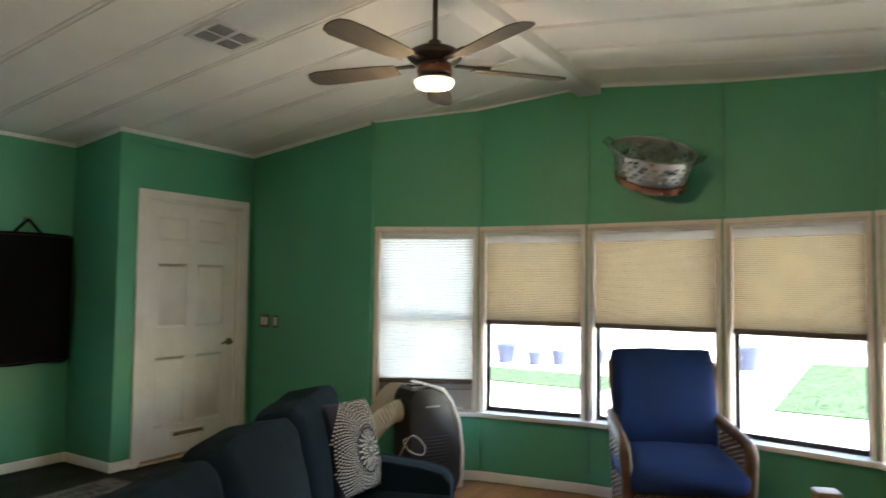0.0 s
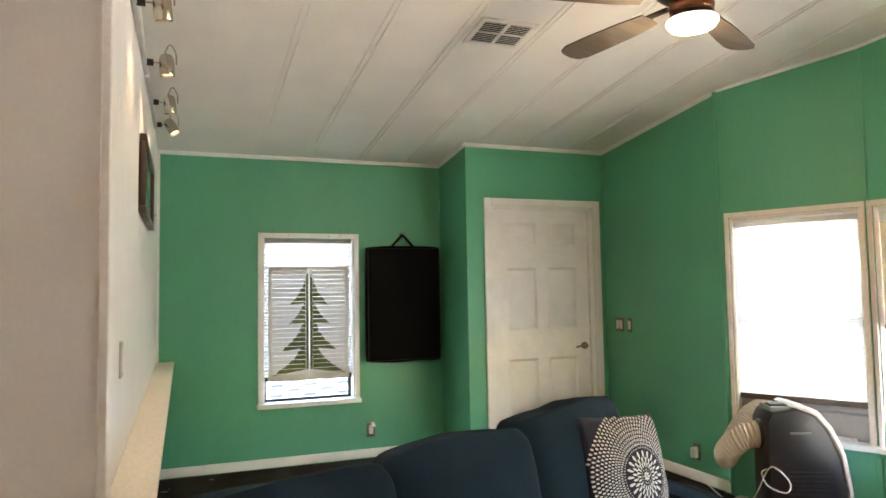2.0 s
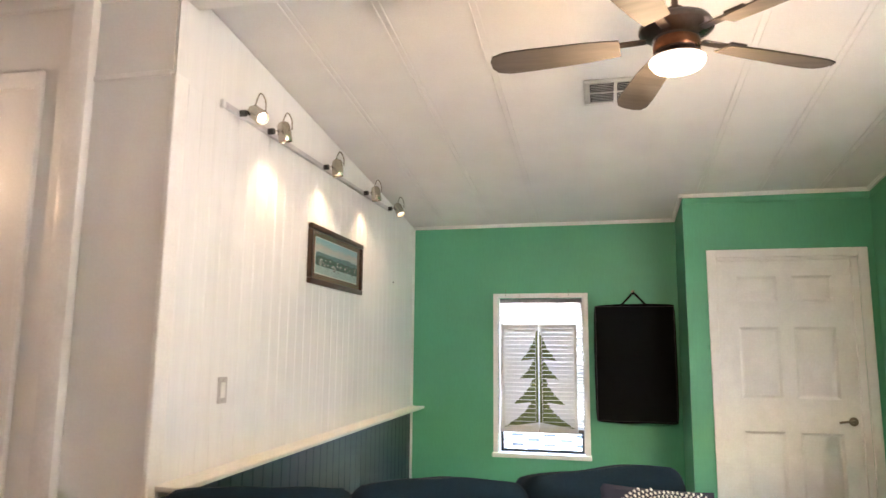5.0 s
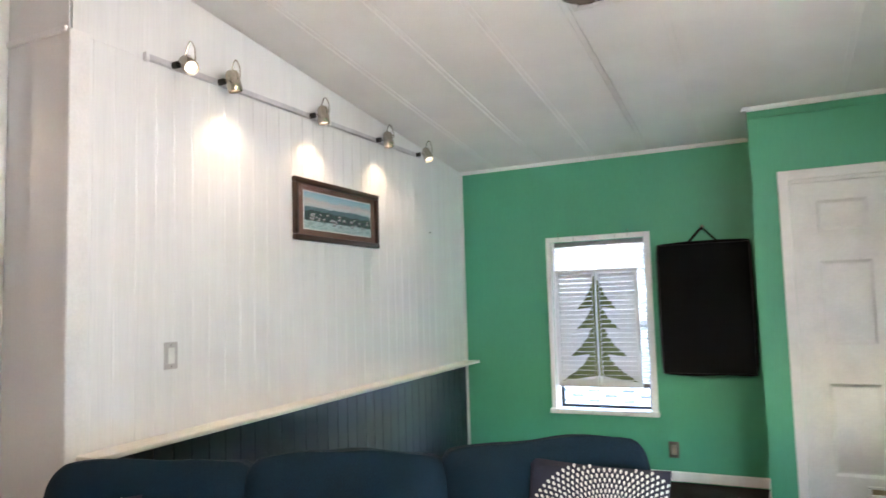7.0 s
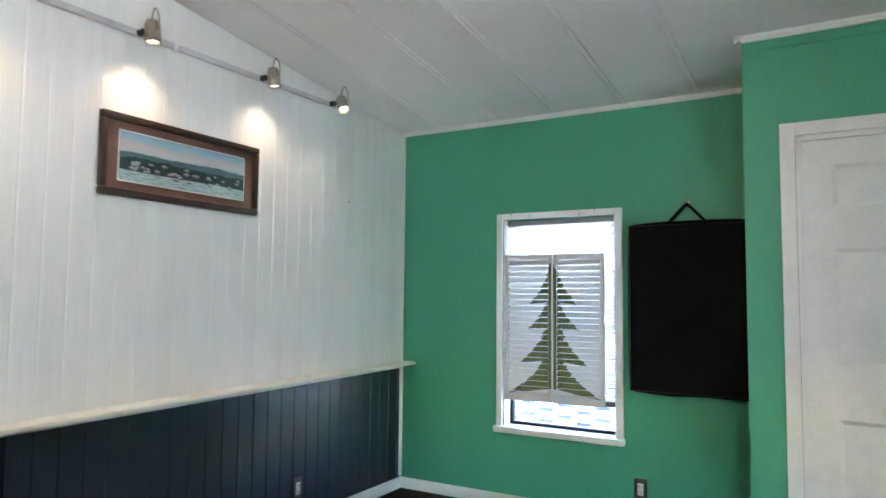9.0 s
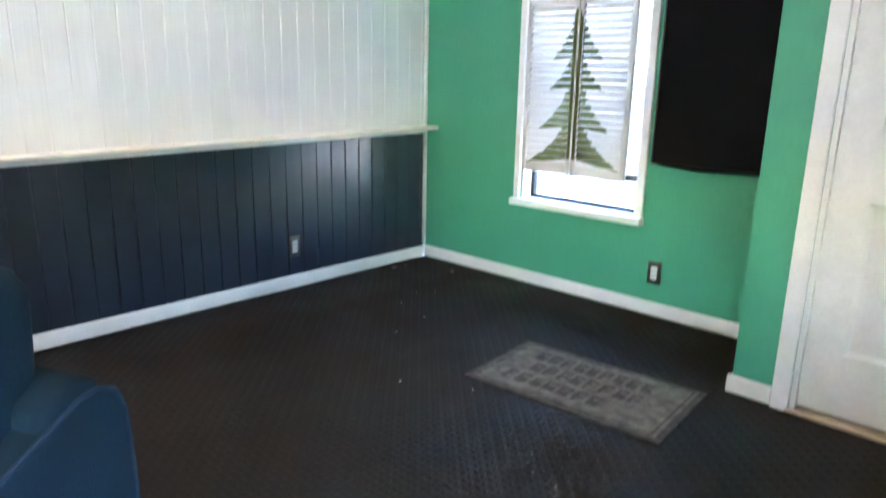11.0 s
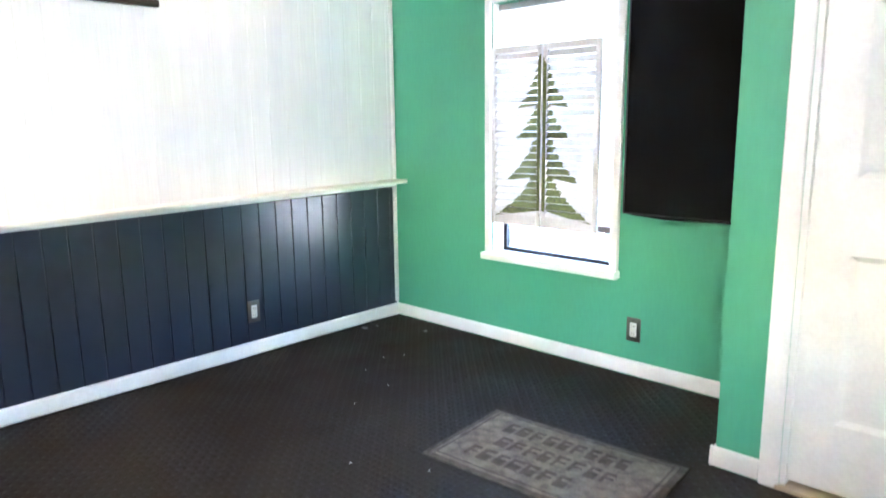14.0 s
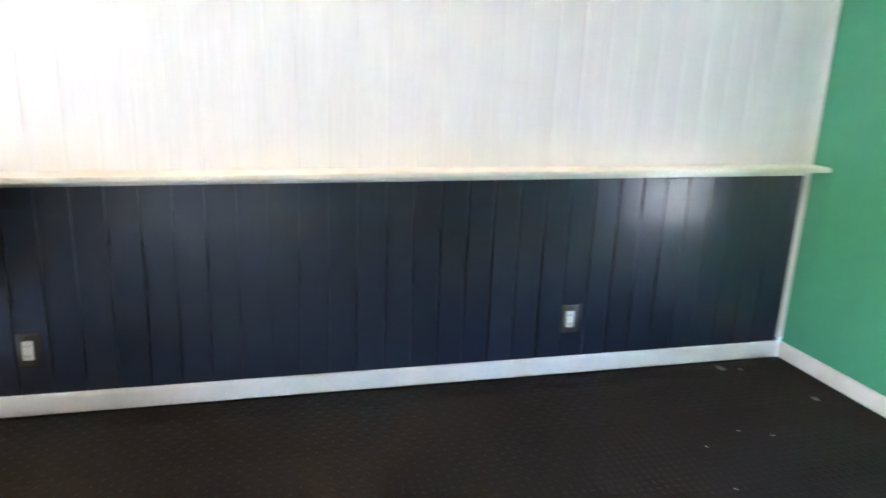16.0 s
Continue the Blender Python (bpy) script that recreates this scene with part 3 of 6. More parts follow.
# ---- the windows ----
def bay_window(i, p, d, s0, s1, shade_bottom, shade, label):
    a = math.degrees(math.atan2(d[1], d[0]))
    w = s1 - s0
    # local x runs along the wall, local +y points outdoors
    win = tagged(new(f"window_{i}"), label, kind="structure")
    win.matrix_world = pose(p[0] + d[0] * s0, p[1] + d[1] * s0, 0, 0, 0, a)
    c = 0.029
    part("window_frame", boxes((-c, w + c, -0.014, 0.0, HEAD, HEAD + 0.032), (-c, -0.001, -0.014, 0.0, SILL - 0.01, HEAD), (w + 0.001, w + c, -0.014, 0.0, SILL - 0.01, HEAD),
                               (0.001, 0.009, 0.0, 0.12, SILL, HEAD), (w - 0.009, w - 0.001, 0.0, 0.12, SILL, HEAD), (0.009, w - 0.009, 0.0, 0.12, HEAD - 0.012, HEAD - 0.001), bevel=0.003), CREAM_TRIM, win)
    part("window_sill", box(-c - 0.01, w + c + 0.01, -0.045, 0.12, SILL - 0.03, SILL + 0.004, 0.005, 2), TRIM, win)
    part("sash", boxes((0.009, 0.033, 0.08, 0.11, SILL, HEAD), (w - 0.033, w - 0.009, 0.08, 0.11, SILL, HEAD), (0.033, w - 0.033, 0.08, 0.11, SILL + 0.004, SILL + 0.034),
                       (0.033, w - 0.033, 0.08, 0.11, HEAD - 0.05, HEAD - 0.012), (0.033, w - 0.033, 0.082, 0.108, 1.11, 1.14), bevel=0.002), SASH, win)
    g = part("pane", box(0.033, w - 0.033, 0.092, 0.096, SILL + 0.034, HEAD - 0.05), GLASS, win)
    g.visible_shadow = False
    # pleated shade, its folds running across
    zs = HEAD - (0.05 if shade is BLIND_WHITE else 0.095)
    n = int((zs - shade_bottom) / 0.0125)
    bm = bmesh.new()
    rows = []
    for k in range(2 * n + 1):
        z = zs - (zs - shade_bottom) * k / (2 * n)
        y = 0.045 + (0.007 if k % 2 else -0.007)
        rows.append([bm.verts.new((0.011 + (w - 0.022) * j / 6, y + 0.003 * noise.noise(Vector((j * 0.6, z * 3, i))), z)) for j in range(7)])
    for r0, r1 in zip(rows, rows[1:]):
        for j in range(6):
            bm.faces.new((r0[j], r0[j + 1], r1[j + 1], r1[j]))
    blind = thing("window_blind", win.matrix_world.copy(), "white pleated blind fully lowered" if shade is BLIND_WHITE else "tan cellular shade drawn half down", "blind", "" if shade is BLIND_WHITE else "cellular shades in the bay")
    cl = new("cloth", mesh_of("cloth", bm, shade, smooth=False))
    cl.parent = blind
    part("bottom_rail", box(0.012, w - 0.012, 0.03, 0.06, shade_bottom - 0.035, shade_bottom, 0.006, 2), BLIND_RAIL, blind)
    # sheer strip added to imitate daylight leaking in above the tan shade
    if shade is BLIND_TAN:
        part("light_gap_strip", box(0.011, w - 0.011, 0.044, 0.046, HEAD - 0.096, HEAD - 0.03), BLIND_WHITE, blind, "sheer white strip standing for daylight over the shade")
    part("head_rail", box(0.011, w - 0.011, 0.025, 0.065, HEAD - 0.032, HEAD - 0.013, 0.004), WHITE_PLASTIC, blind)
    if shade is BLIND_WHITE:
        part("valance", box(0.011, w - 0.011, 0.038, 0.041, HEAD - 0.06, HEAD - 0.03), BLIND_WHITE, blind)
    return win


for i, (p, d, s0, s1) in enumerate(bay_windows):
    bay_window(i + 1, p, d, s0, s1, 0.66 if i == 0 else 1.125, BLIND_WHITE if i == 0 else BLIND_TAN, "cream framed bay window with a dark sash")

# panel that seals the hose into the first window
p, d, s0, s1 = bay_windows[0]
panel = thing("hose_window_panel", pose(p[0] + d[0] * s0, p[1] + d[1] * s0, 0, 0, 0, math.degrees(math.atan2(d[1], d[0]))), "grey adjustable plastic panel wedged under the blind", "window panel")
part("plate", box(0.010, s1 - s0 - 0.010, 0.062, 0.078, SILL + 0.005, 0.655, 0.004), material("pale_grey_plastic", (0.40, 0.38, 0.36), 0.5, var=0.1), panel)
part("rib", box(0.012, s1 - s0 - 0.012, 0.052, 0.062, 0.575, 0.59, 0.003), GREY_PLASTIC, panel)
part("lip", box(0.40, s1 - s0 - 0.08, 0.02, 0.05, SILL + 0.005, SILL + 0.026, 0.006, 2), WHITE_PLASTIC, panel)

# narrow window in the north wall
win = tagged(new("window_6"), "white framed narrow window with a deep reveal", kind="structure")
part("window_frame", boxes((0.735, W_X0 - 0.001, -0.02, 0.0, W_Z0 - 0.035, 1.845), (W_X1 + 0.001, 1.545, -0.02, 0.0, W_Z0 - 0.035, 1.845), (W_X0, W_X1, -0.02, 0.0, W_Z1 + 0.001, 1.845),
                           (W_X0, W_X0 + 0.012, 0, 0.13, W_Z0, W_Z1), (W_X1 - 0.012, W_X1, 0, 0.13, W_Z0, W_Z1), bevel=0.003), TRIM, win)
part("window_sill", box(0.728, 1.552, -0.05, 0.10, W_Z0 - 0.035, W_Z0 + 0.002, 0.005, 2), TRIM, win)
part("sash", boxes((W_X0 + 0.012, W_X0 + 0.034, 0.085, 0.115, W_Z0, W_Z1), (W_X1 - 0.034, W_X1 - 0.012, 0.085, 0.115, W_Z0, W_Z1), (W_X0, W_X1, 0.085, 0.115, W_Z0, W_Z0 + 0.021),
                   (W_X0, W_X1, 0.085, 0.115, W_Z1 - 0.03, W_Z1), (W_X0, W_X1, 0.087, 0.113, 1.13, 1.155)), SASH, win)
g = part("pane", box(W_X0 + 0.034, W_X1 - 0.034, 0.098, 0.102, W_Z0 + 0.03, W_Z1 - 0.03), GLASS, win)
g.visible_shadow = False
for x in (0.845, 1.385):
    solid("curtain_hook", tube([(x, -0.021, 1.825), (x, -0.03, 1.83), (x, -0.03, 1.868), (x, -0.022, 1.874)], 0.0025, 6), NICKEL, "small bent metal hook on the window frame", "hook", group="hooks over the narrow window")
bm = bmesh.new()
zs, zb = W_Z1 - 0.035, 0.70
n = 44
rows = []
for k in range(2 * n + 1):
    z = zs - (zs - zb) * k / (2 * n)
    rows.append([bm.verts.new((W_X0 + 0.014 + (W_X1 - W_X0 - 0.028) * j / 6, 0.05 + (0.006 if k % 2 else -0.006), z)) for j in range(7)])
for r0, r1 in zip(rows, rows[1:]):
    for j in range(6):
        bm.faces.new((r0[j], r0[j + 1], r1[j + 1], r1[j]))
blind = thing("window_blind", (0, 0, 0), "white pleated blind behind the painted shutters", "blind")
cl = new("cloth", mesh_of("cloth", bm, BLIND_WHITE, smooth=False))
cl.parent = blind
part("bottom_rail", box(W_X0 + 0.014, W_X1 - 0.014, 0.038, 0.062, 0.668, 0.70, 0.005, 2), BLIND_RAIL, blind)
part("head_rail", box(W_X0 + 0.012, W_X1 - 0.012, 0.032, 0.07, W_Z1 - 0.035, W_Z1 - 0.004, 0.003), GREY_PLASTIC, blind)

# louvred shutters with a fir painted across them
TREE_X, TREE_TOP, TREE_LOW = 1.128, 1.535, 0.745
SHUT = material("shutter_white_paint", (0.65, 0.64, 0.64), 0.5, var=0.03)
nt = SHUT.node_tree
vm = next(n for n in nt.nodes if n.bl_idname == "ShaderNodeVectorMath")
geo = nt.nodes.new("ShaderNodeNewGeometry")
sep = nt.nodes.new("ShaderNodeSeparateXYZ")
nt.links.new(geo.outputs["Position"], sep.inputs[0])


def math_node(tree, op, a, b=None, clamp=False):
    n = tree.nodes.new("ShaderNodeMath")
    n.operation, n.use_clamp = op, clamp
    for k, v in enumerate((a, b)):
        if v is None:
            continue
        if isinstance(v, (int, float)):
            n.inputs[k].default_value = v
        else:
            tree.links.new(v, n.inputs[k])
    return n.outputs[0]


zt = math_node(nt, "DIVIDE", math_node(nt, "SUBTRACT", sep.outputs[2], TREE_LOW), TREE_TOP - TREE_LOW)
ramp = nt.nodes.new("ShaderNodeValToRGB")
stops = [(0.0, 0.0), (0.006, 0.300), (0.07, 0.195), (0.14, 0.115), (0.222, 0.068), (0.229, 0.222), (0.31, 0.135), (0.39, 0.080), (0.472, 0.050), (0.479, 0.172), (0.56, 0.095), (0.668, 0.040), (0.675, 0.150), (0.77, 0.085), (0.88, 0.040), (0.99, 0.006), (1.0, 0.0)]
el = ramp.color_ramp.elements
while len(el) < len(stops):
    el.new(0.5)
for e, (pos, v) in zip(el, stops):
    e.position, e.color = pos, (v, v, v, 1)
nt.links.new(zt, ramp.inputs[0])
# the boughs droop: the hem of each tier hangs lower at its tips
off = math_node(nt, "ABSOLUTE", math_node(nt, "SUBTRACT", sep.outputs[0], TREE_X))
zd = math_node(nt, "ADD", zt, math_node(nt, "MULTIPLY", math_node(nt, "SUBTRACT", off, 0.10), 0.22))
nt.links.new(zd, ramp.inputs[0])
nz = nt.nodes.new("ShaderNodeTexNoise")
nz.inputs["Scale"].default_value = 60
nt.links.new(geo.outputs["Position"], nz.inputs["Vector"])
lim = math_node(nt, "ADD", ramp.outputs[0], math_node(nt, "MULTIPLY", math_node(nt, "SUBTRACT", nz.outputs[0], 0.5), 0.06))
sepn = nt.nodes.new("ShaderNodeSeparateXYZ")
nt.links.new(geo.outputs["Normal"], sepn.inputs[0])
front = math_node(nt, "LESS_THAN", sepn.outputs[1], -0.72)
mask = math_node(nt, "MULTIPLY", math_node(nt, "MULTIPLY", math_node(nt, "SUBTRACT", lim, off), 160, True), front)
bristle = nt.nodes.new("ShaderNodeTexNoise")
bristle.inputs["Scale"].default_value, bristle.inputs["Detail"].default_value = 130, 4
nt.links.new(geo.outputs["Position"], bristle.inputs["Vector"])
gr = nt.nodes.new("ShaderNodeValToRGB")
gr.color_ramp.elements[0].position, gr.color_ramp.elements[0].color = 0.35, (0.036, 0.048, 0.010, 1)
gr.color_ramp.elements[1].position, gr.color_ramp.elements[1].color = 0.68, (0.20, 0.225, 0.055, 1)
nt.links.new(bristle.outputs[0], gr.inputs[0])
mixc = nt.nodes.new("ShaderNodeMix")
mixc.data_type = "RGBA"
nt.links.new(mask, mixc.inputs[0])
nt.links.new(vm.outputs[0], mixc.inputs[6])
nt.links.new(gr.outputs[0], mixc.inputs[7])
nt.links.new(mixc.outputs[2], nt.nodes["Principled BSDF"].inputs["Base Color"])
sh0, sh1, sz0, sz1 = 0.808, 1.448, 0.675, 1.575
for k, (xa, xb) in enumerate(((sh0, TREE_X - 0.003), (TREE_X + 0.003, sh1))):
    s = thing("louvred_shutter", (0, 0, 0), "white louvred shutter panel painted with half a green fir", "shutter", "painted shutter pair")
    for xs in ((xa, xa + 0.026), (xb - 0.026, xb)):
        part("stile", box(*xs, -0.055, -0.032, sz0, sz1, 0.003), SHUT, s)
    part("rail", box(xa + 0.026, xb - 0.026, -0.054, -0.033, sz1 - 0.032, sz1, 0.002), SHUT, s)
    part("rail", box(xa + 0.026, xb - 0.026, -0.054, -0.033, sz0, sz0 + 0.055, 0.002), SHUT, s)
    span = (sz1 - 0.032) - (sz0 + 0.055)
    count = 23
    slat = mesh_of("slat", box(xa + 0.024, xb - 0.024, -0.0190, 0.0190, -0.003, 0.003, 0.001), SHUT)
    for j in range(count):
        o = new("slat", slat)
        o.matrix_basis = pose(0, -0.043, sz0 + 0.055 + span * (j + 0.5) / count, 52, 0, 0)
        o.parent = s
    part("hanging_wire", tube([((xa + xb) / 2, -0.045, sz1), ((xa + xb) / 2, -0.030, sz1 + 0.16), ((xa + xb) / 2, -0.024, W_Z1 + 0.03)], 0.0012, 5), NICKEL, s)

# black padded case hung on the wall
case = thing("folding_table_case", (1.918, 0, 0), "thin black nylon case hanging from a wall hook by its strap", "case")
bm = cushion_bm(0.645, 0.075, 0.955, r=0.022, puff=0.006, n=12)
bmesh.ops.transform(bm, matrix=Matrix.Translation((0, -0.048, 0.783)), verts=bm.verts[:])
part("case_body", bm, BLACK_BAG, case)
part("piping", tube([(-0.312, -0.088, 0.795), (0.312, -0.088, 0.795), (0.312, -0.088, 1.722), (-0.312, -0.088, 1.722), (-0.312, -0.088, 0.795)], 0.004, 6), BLACK_PLASTIC, case)
bm = bmesh.new()
for a, b in (((-0.10, 1.735), (-0.012, 1.83)), ((0.012, 1.83), (0.10, 1.735)), ((-0.014, 1.832), (0.014, 1.832))):
    L = math.dist(a, b)
    bm_box(bm, 0, L, -0.012, 0.012, -0.008, 0.008, pose(a[0], -0.045, a[1], 0, -math.degrees(math.atan2(b[1] - a[1], b[0] - a[0])), 0), 0.003)
part("strap", bm, BLACK_BAG, case)
hook = thing("wall_hook", (1.918, -0.001, 1.85), "small brass hook screwed to the green wall", "hook")
part("backplate", lathe([(0, 0), (0.014, 0.001), (0.013, 0.005), (0, 0.007)], 14, pose(0, 0, 0, 90, 0, 0)), NICKEL, hook)
part("hook_arm", tube([(0, -0.004, 0.005), (0, -0.04, -0.004), (0, -0.066, -0.010), (0, -0.07, 0.012)], 0.004, 8, sub=4), NICKEL, hook)


# ---- sockets and switches ----
def plate(name, m, label, category, kind="socket", w=0.072, gang=1, mat=STEEL_PLATE, group=""):
    """A wall plate; local x across, z up, -y out of the wall."""
    t = thing(name, m, label, category, group)
    part("cover", box(-w * gang / 2, w * gang / 2, -0.007, 0.0, -0.058, 0.058, 0.003, 2), mat, t)
    for k in range(gang):
        x = (k - (gang - 1) / 2) * 0.046 if gang > 1 else 0
        part("insert" if kind == "socket" else "rocker", box(x - 0.017, x + 0.017, -0.011, -0.006, -0.034, 0.034, 0.002), SCREW, t)
        if kind == "socket":
            for z in (-0.018, 0.018):
                part("slots", boxes((x - 0.007, x - 0.005, -0.0125, -0.010, z - 0.005, z + 0.005), (x + 0.005, x + 0.007, -0.0125, -0.010, z - 0.005, z + 0.005)), SLOT, t)
        for z in (-0.046, 0.046):
            part("screw", lathe([(0, 0), (0.003, 0), (0, 0.0016)], 8, pose(x, -0.007, z, 90, 0, 0)), NICKEL, t)
    return t


plate("wall_socket", pose(1.637, -0.001, 0.232), "stainless wall socket with a white insert on green paint", "socket")
plate("wall_socket", pose(0.001, -1.037, 0.24, 0, 0, 90), "stainless wall socket with a white insert on navy boards", "socket", group="sockets in the navy boards")
plate("wall_socket", pose(0.001, -2.975, 0.24, 0, 0, 90), "stainless wall socket with a white insert on navy boards", "socket", group="sockets in the navy boards")
plate("light_switch", pose(0.001, -3.138, 1.156, 0, 0, 90), "stainless rocker switch on the white boards", "switch", "switch", mat=STEEL_LIGHT)
plate("light_switch", pose(3.549, -0.79, 1.06, 0, 0, -90), "stainless double rocker switch beside the door", "switch", "switch", gang=2, w=0.06)
plate("light_switch", pose(3.549, -0.925, 1.06, 0, 0, -90), "stainless single switch beside the door", "switch", "switch", w=0.06)
sk = plate("wall_socket", pose(3.549, -1.645, 0.21, 0, 0, -90), "stainless wall socket with a plugged white lead", "socket")
part("plug", box(-0.022, 0.022, -0.045, -0.0115, -0.040, 0.028, 0.006, 2), SCREW, sk, "white plug")

# ---- the entry door ----
door = tagged(new("door_1"), "white six-panel entry door with a lever handle, shut", kind="structure")
part("casing", boxes((2.425, DOOR_X0 - 0.001, YD - 0.018, YD - 0.001, 0.0, 2.10), (DOOR_X1 + 0.001, 3.50, YD - 0.018, YD - 0.001, 0.0, 2.10), (DOOR_X0 - 0.001, DOOR_X1 + 0.001, YD - 0.018, YD - 0.001, DOOR_H, 2.10), bevel=0.003), TRIM, door)
part("jamb", boxes((DOOR_X0, DOOR_X0 + 0.018, YD - 0.004, YD + 0.1, 0.0, DOOR_H), (DOOR_X1 - 0.045, DOOR_X1, YD - 0.004, YD + 0.1, 0.0, DOOR_H), (DOOR_X0, DOOR_X1, YD - 0.004, YD + 0.1, DOOR_H - 0.022, DOOR_H)), TRIM, door)
dx0, dx1, dz0, dz1 = DOOR_X0 + 0.0185, DOOR_X1 - 0.0455, 0.03, DOOR_H - 0.0225
slab_bm = bmesh.new()
bm_box(slab_bm, dx0, dx1, YD + 0.03, YD + 0.068, dz0, dz1)
part("door_leaf", slab_bm, TRIM, door)
wd = dx1 - dx0
for cx in (dx0 + wd * 0.29, dx0 + wd * 0.71):
    for za, zb in ((0.26, 0.80), (1.03, 1.535), (1.72, 1.905)):
        hw = wd * 0.155
        bm = bmesh.new()
        # sunk rim with a raised field
        for k, (i0, dd, i1, d2) in enumerate(((0.0, 0.0, 0.018, 0.010), (0.018, 0.010, 0.03, 0.010), (0.03, 0.010, 0.055, 0.002))):
            def rect(i, y):
                return [bm.verts.new(q) for q in ((cx - hw + i, y, za + i), (cx + hw - i, y, za + i), (cx + hw - i, y, zb - i), (cx - hw + i, y, zb - i))]
            a, b = rect(i0, YD + 0.0295 - 0.010 + dd), rect(i1, YD + 0.0295 - 0.010 + d2)
            for q in range(4):
                bm.faces.new((a[q], a[(q + 1) % 4], b[(q + 1) % 4], b[q]))
        last = [v for v in b]
        bm.faces.new(last)
        part("panel", bm, TRIM, door)
# skin round the panels, so that they lie sunk in it
bm = bmesh.new()
xs = [dx0, dx0 + wd * 0.135, dx0 + wd * 0.445, dx0 + wd * 0.555, dx0 + wd * 0.865, dx1]
zsr = [dz0, 0.26, 0.80, 1.03, 1.535, 1.72, 1.905, dz1]
for i in range(5):
    for j in range(7):
        if i in (1, 3) and j in (1, 3, 5):
            continue
        bm_box(bm, xs[i], xs[i + 1], YD + 0.0195, YD + 0.0298, zsr[j], zsr[j + 1])
o = new("door_skin", mesh_of("door_skin", bm, TRIM, smooth=False))
o.parent = door
lever = part("door_handle", lathe([(0, 0), (0.03, 0.0), (0.03, 0.008), (0.012, 0.014), (0.012, 0.045), (0, 0.047)], 20, pose(3.335, YD + 0.019, 0.885, 90, 0, 0)), ANTIQUE, door, "antique nickel lever handle")
part("lever", tube([(3.335, YD - 0.022, 0.885), (3.315, YD - 0.026, 0.888), (3.27, YD - 0.026, 0.884), (3.235, YD - 0.022, 0.878)], 0.008, 8, sub=4), ANTIQUE, lever)
LX0, LX1, LZ0, LZ1 = 2.783, 3.112, 0.152, 0.216
slot = part("letter_slot", boxes((LX0, LX1, YD + 0.010, YD + 0.019, LZ0, LZ0 + 0.017), (LX0, LX1, YD + 0.010, YD + 0.019, LZ1 - 0.017, LZ1), (LX0, LX0 + 0.022, YD + 0.0105, YD + 0.019, LZ0 + 0.017, LZ1 - 0.017),
                                 (LX1 - 0.022, LX1, YD + 0.0105, YD + 0.019, LZ0 + 0.017, LZ1 - 0.017), bevel=0.003), WHITE_PLASTIC, door, "white letter slot surround")
part("flap", box(LX0 + 0.022, LX1 - 0.022, YD + 0.0165, YD + 0.0192, LZ0 + 0.017, LZ1 - 0.017), BRASS, slot, "aged brass flap")
for x in (LX0 + 0.010, LX1 - 0.010):
    for z in (LZ0 + 0.010, LZ1 - 0.010):
        part("screw", lathe([(0, 0), (0.0035, 0), (0, 0.002)], 8, pose(x, YD + 0.010, z, 90, 0, 0)), NICKEL, slot)
part("threshold", box(DOOR_X0 - 0.01, DOOR_X1 + 0.01, YD - 0.022, YD + 0.09, 0.001, 0.018, 0.004, 2), THRESHOLD, door)
# unseen strips behind the leaf, added to keep daylight out of its edge gaps
part("light_stop", boxes((DOOR_X0 + 0.017, DOOR_X0 + 0.045, YD + 0.0685, YD + 0.088, 0.019, DOOR_H - 0.022), (DOOR_X1 - 0.07, DOOR_X1 - 0.044, YD + 0.0685, YD + 0.088, 0.019, DOOR_H - 0.022),
                        (DOOR_X0 + 0.045, DOOR_X1 - 0.07, YD + 0.0685, YD + 0.088, DOOR_H - 0.05, DOOR_H - 0.021), (DOOR_X0 + 0.045, DOOR_X1 - 0.07, YD + 0.0685, YD + 0.088, 0.019, 0.05)), TRIM, door)

# ---- shelf, track light and picture on the panelled wall ----
shelf = thing("wall_shelf", Matrix.Translation((0, -3.585, 0.805)) @ pose(0, 0, 0, 0.68, 0, 0) @ Matrix.Translation((0, 3.585, -0.812)), "long narrow cream painted ledge over the navy boards", "shelf")
part("shelf_board", box(0.001, 0.125, -3.585, -0.012, 0.812, 0.832, 0.004, 2), SHELF, shelf)
part("cleat", box(0.001, 0.022, -3.58, -0.024, 0.785, 0.811, 0.004), TRIM, shelf)

track = thing("track_light", Matrix.Translation((0, -3.28, 2.437)) @ pose(0, 0, 0, 0.60, 0, 0) @ Matrix.Translation((0, 3.28, 0)), "white wall track with five brushed nickel spotlights", "track light")
part("track", box(0.001, 0.022, -3.29, -0.78, -0.014, 0.014, 0.003), material("track_grey", (0.55, 0.54, 0.56), 0.4), track)
for y, z in ((-3.28, 0), (-1.95, 0)):
    part("end_cap", box(0.0, 0.024, y - 0.01, y + 0.01, -0.02, 0.02, 0.003), WHITE_PLASTIC, track)
HEADS = ((-3.14, (0.72, -0.30, -0.55)), (-2.86, (0.10, 0.16, -1.0)), (-2.14, (0.08, 0.0, -1.0)), (-1.41, (0.10, 0.03, -1.0)), (-0.84, (0.45, -0.25, -0.85)))
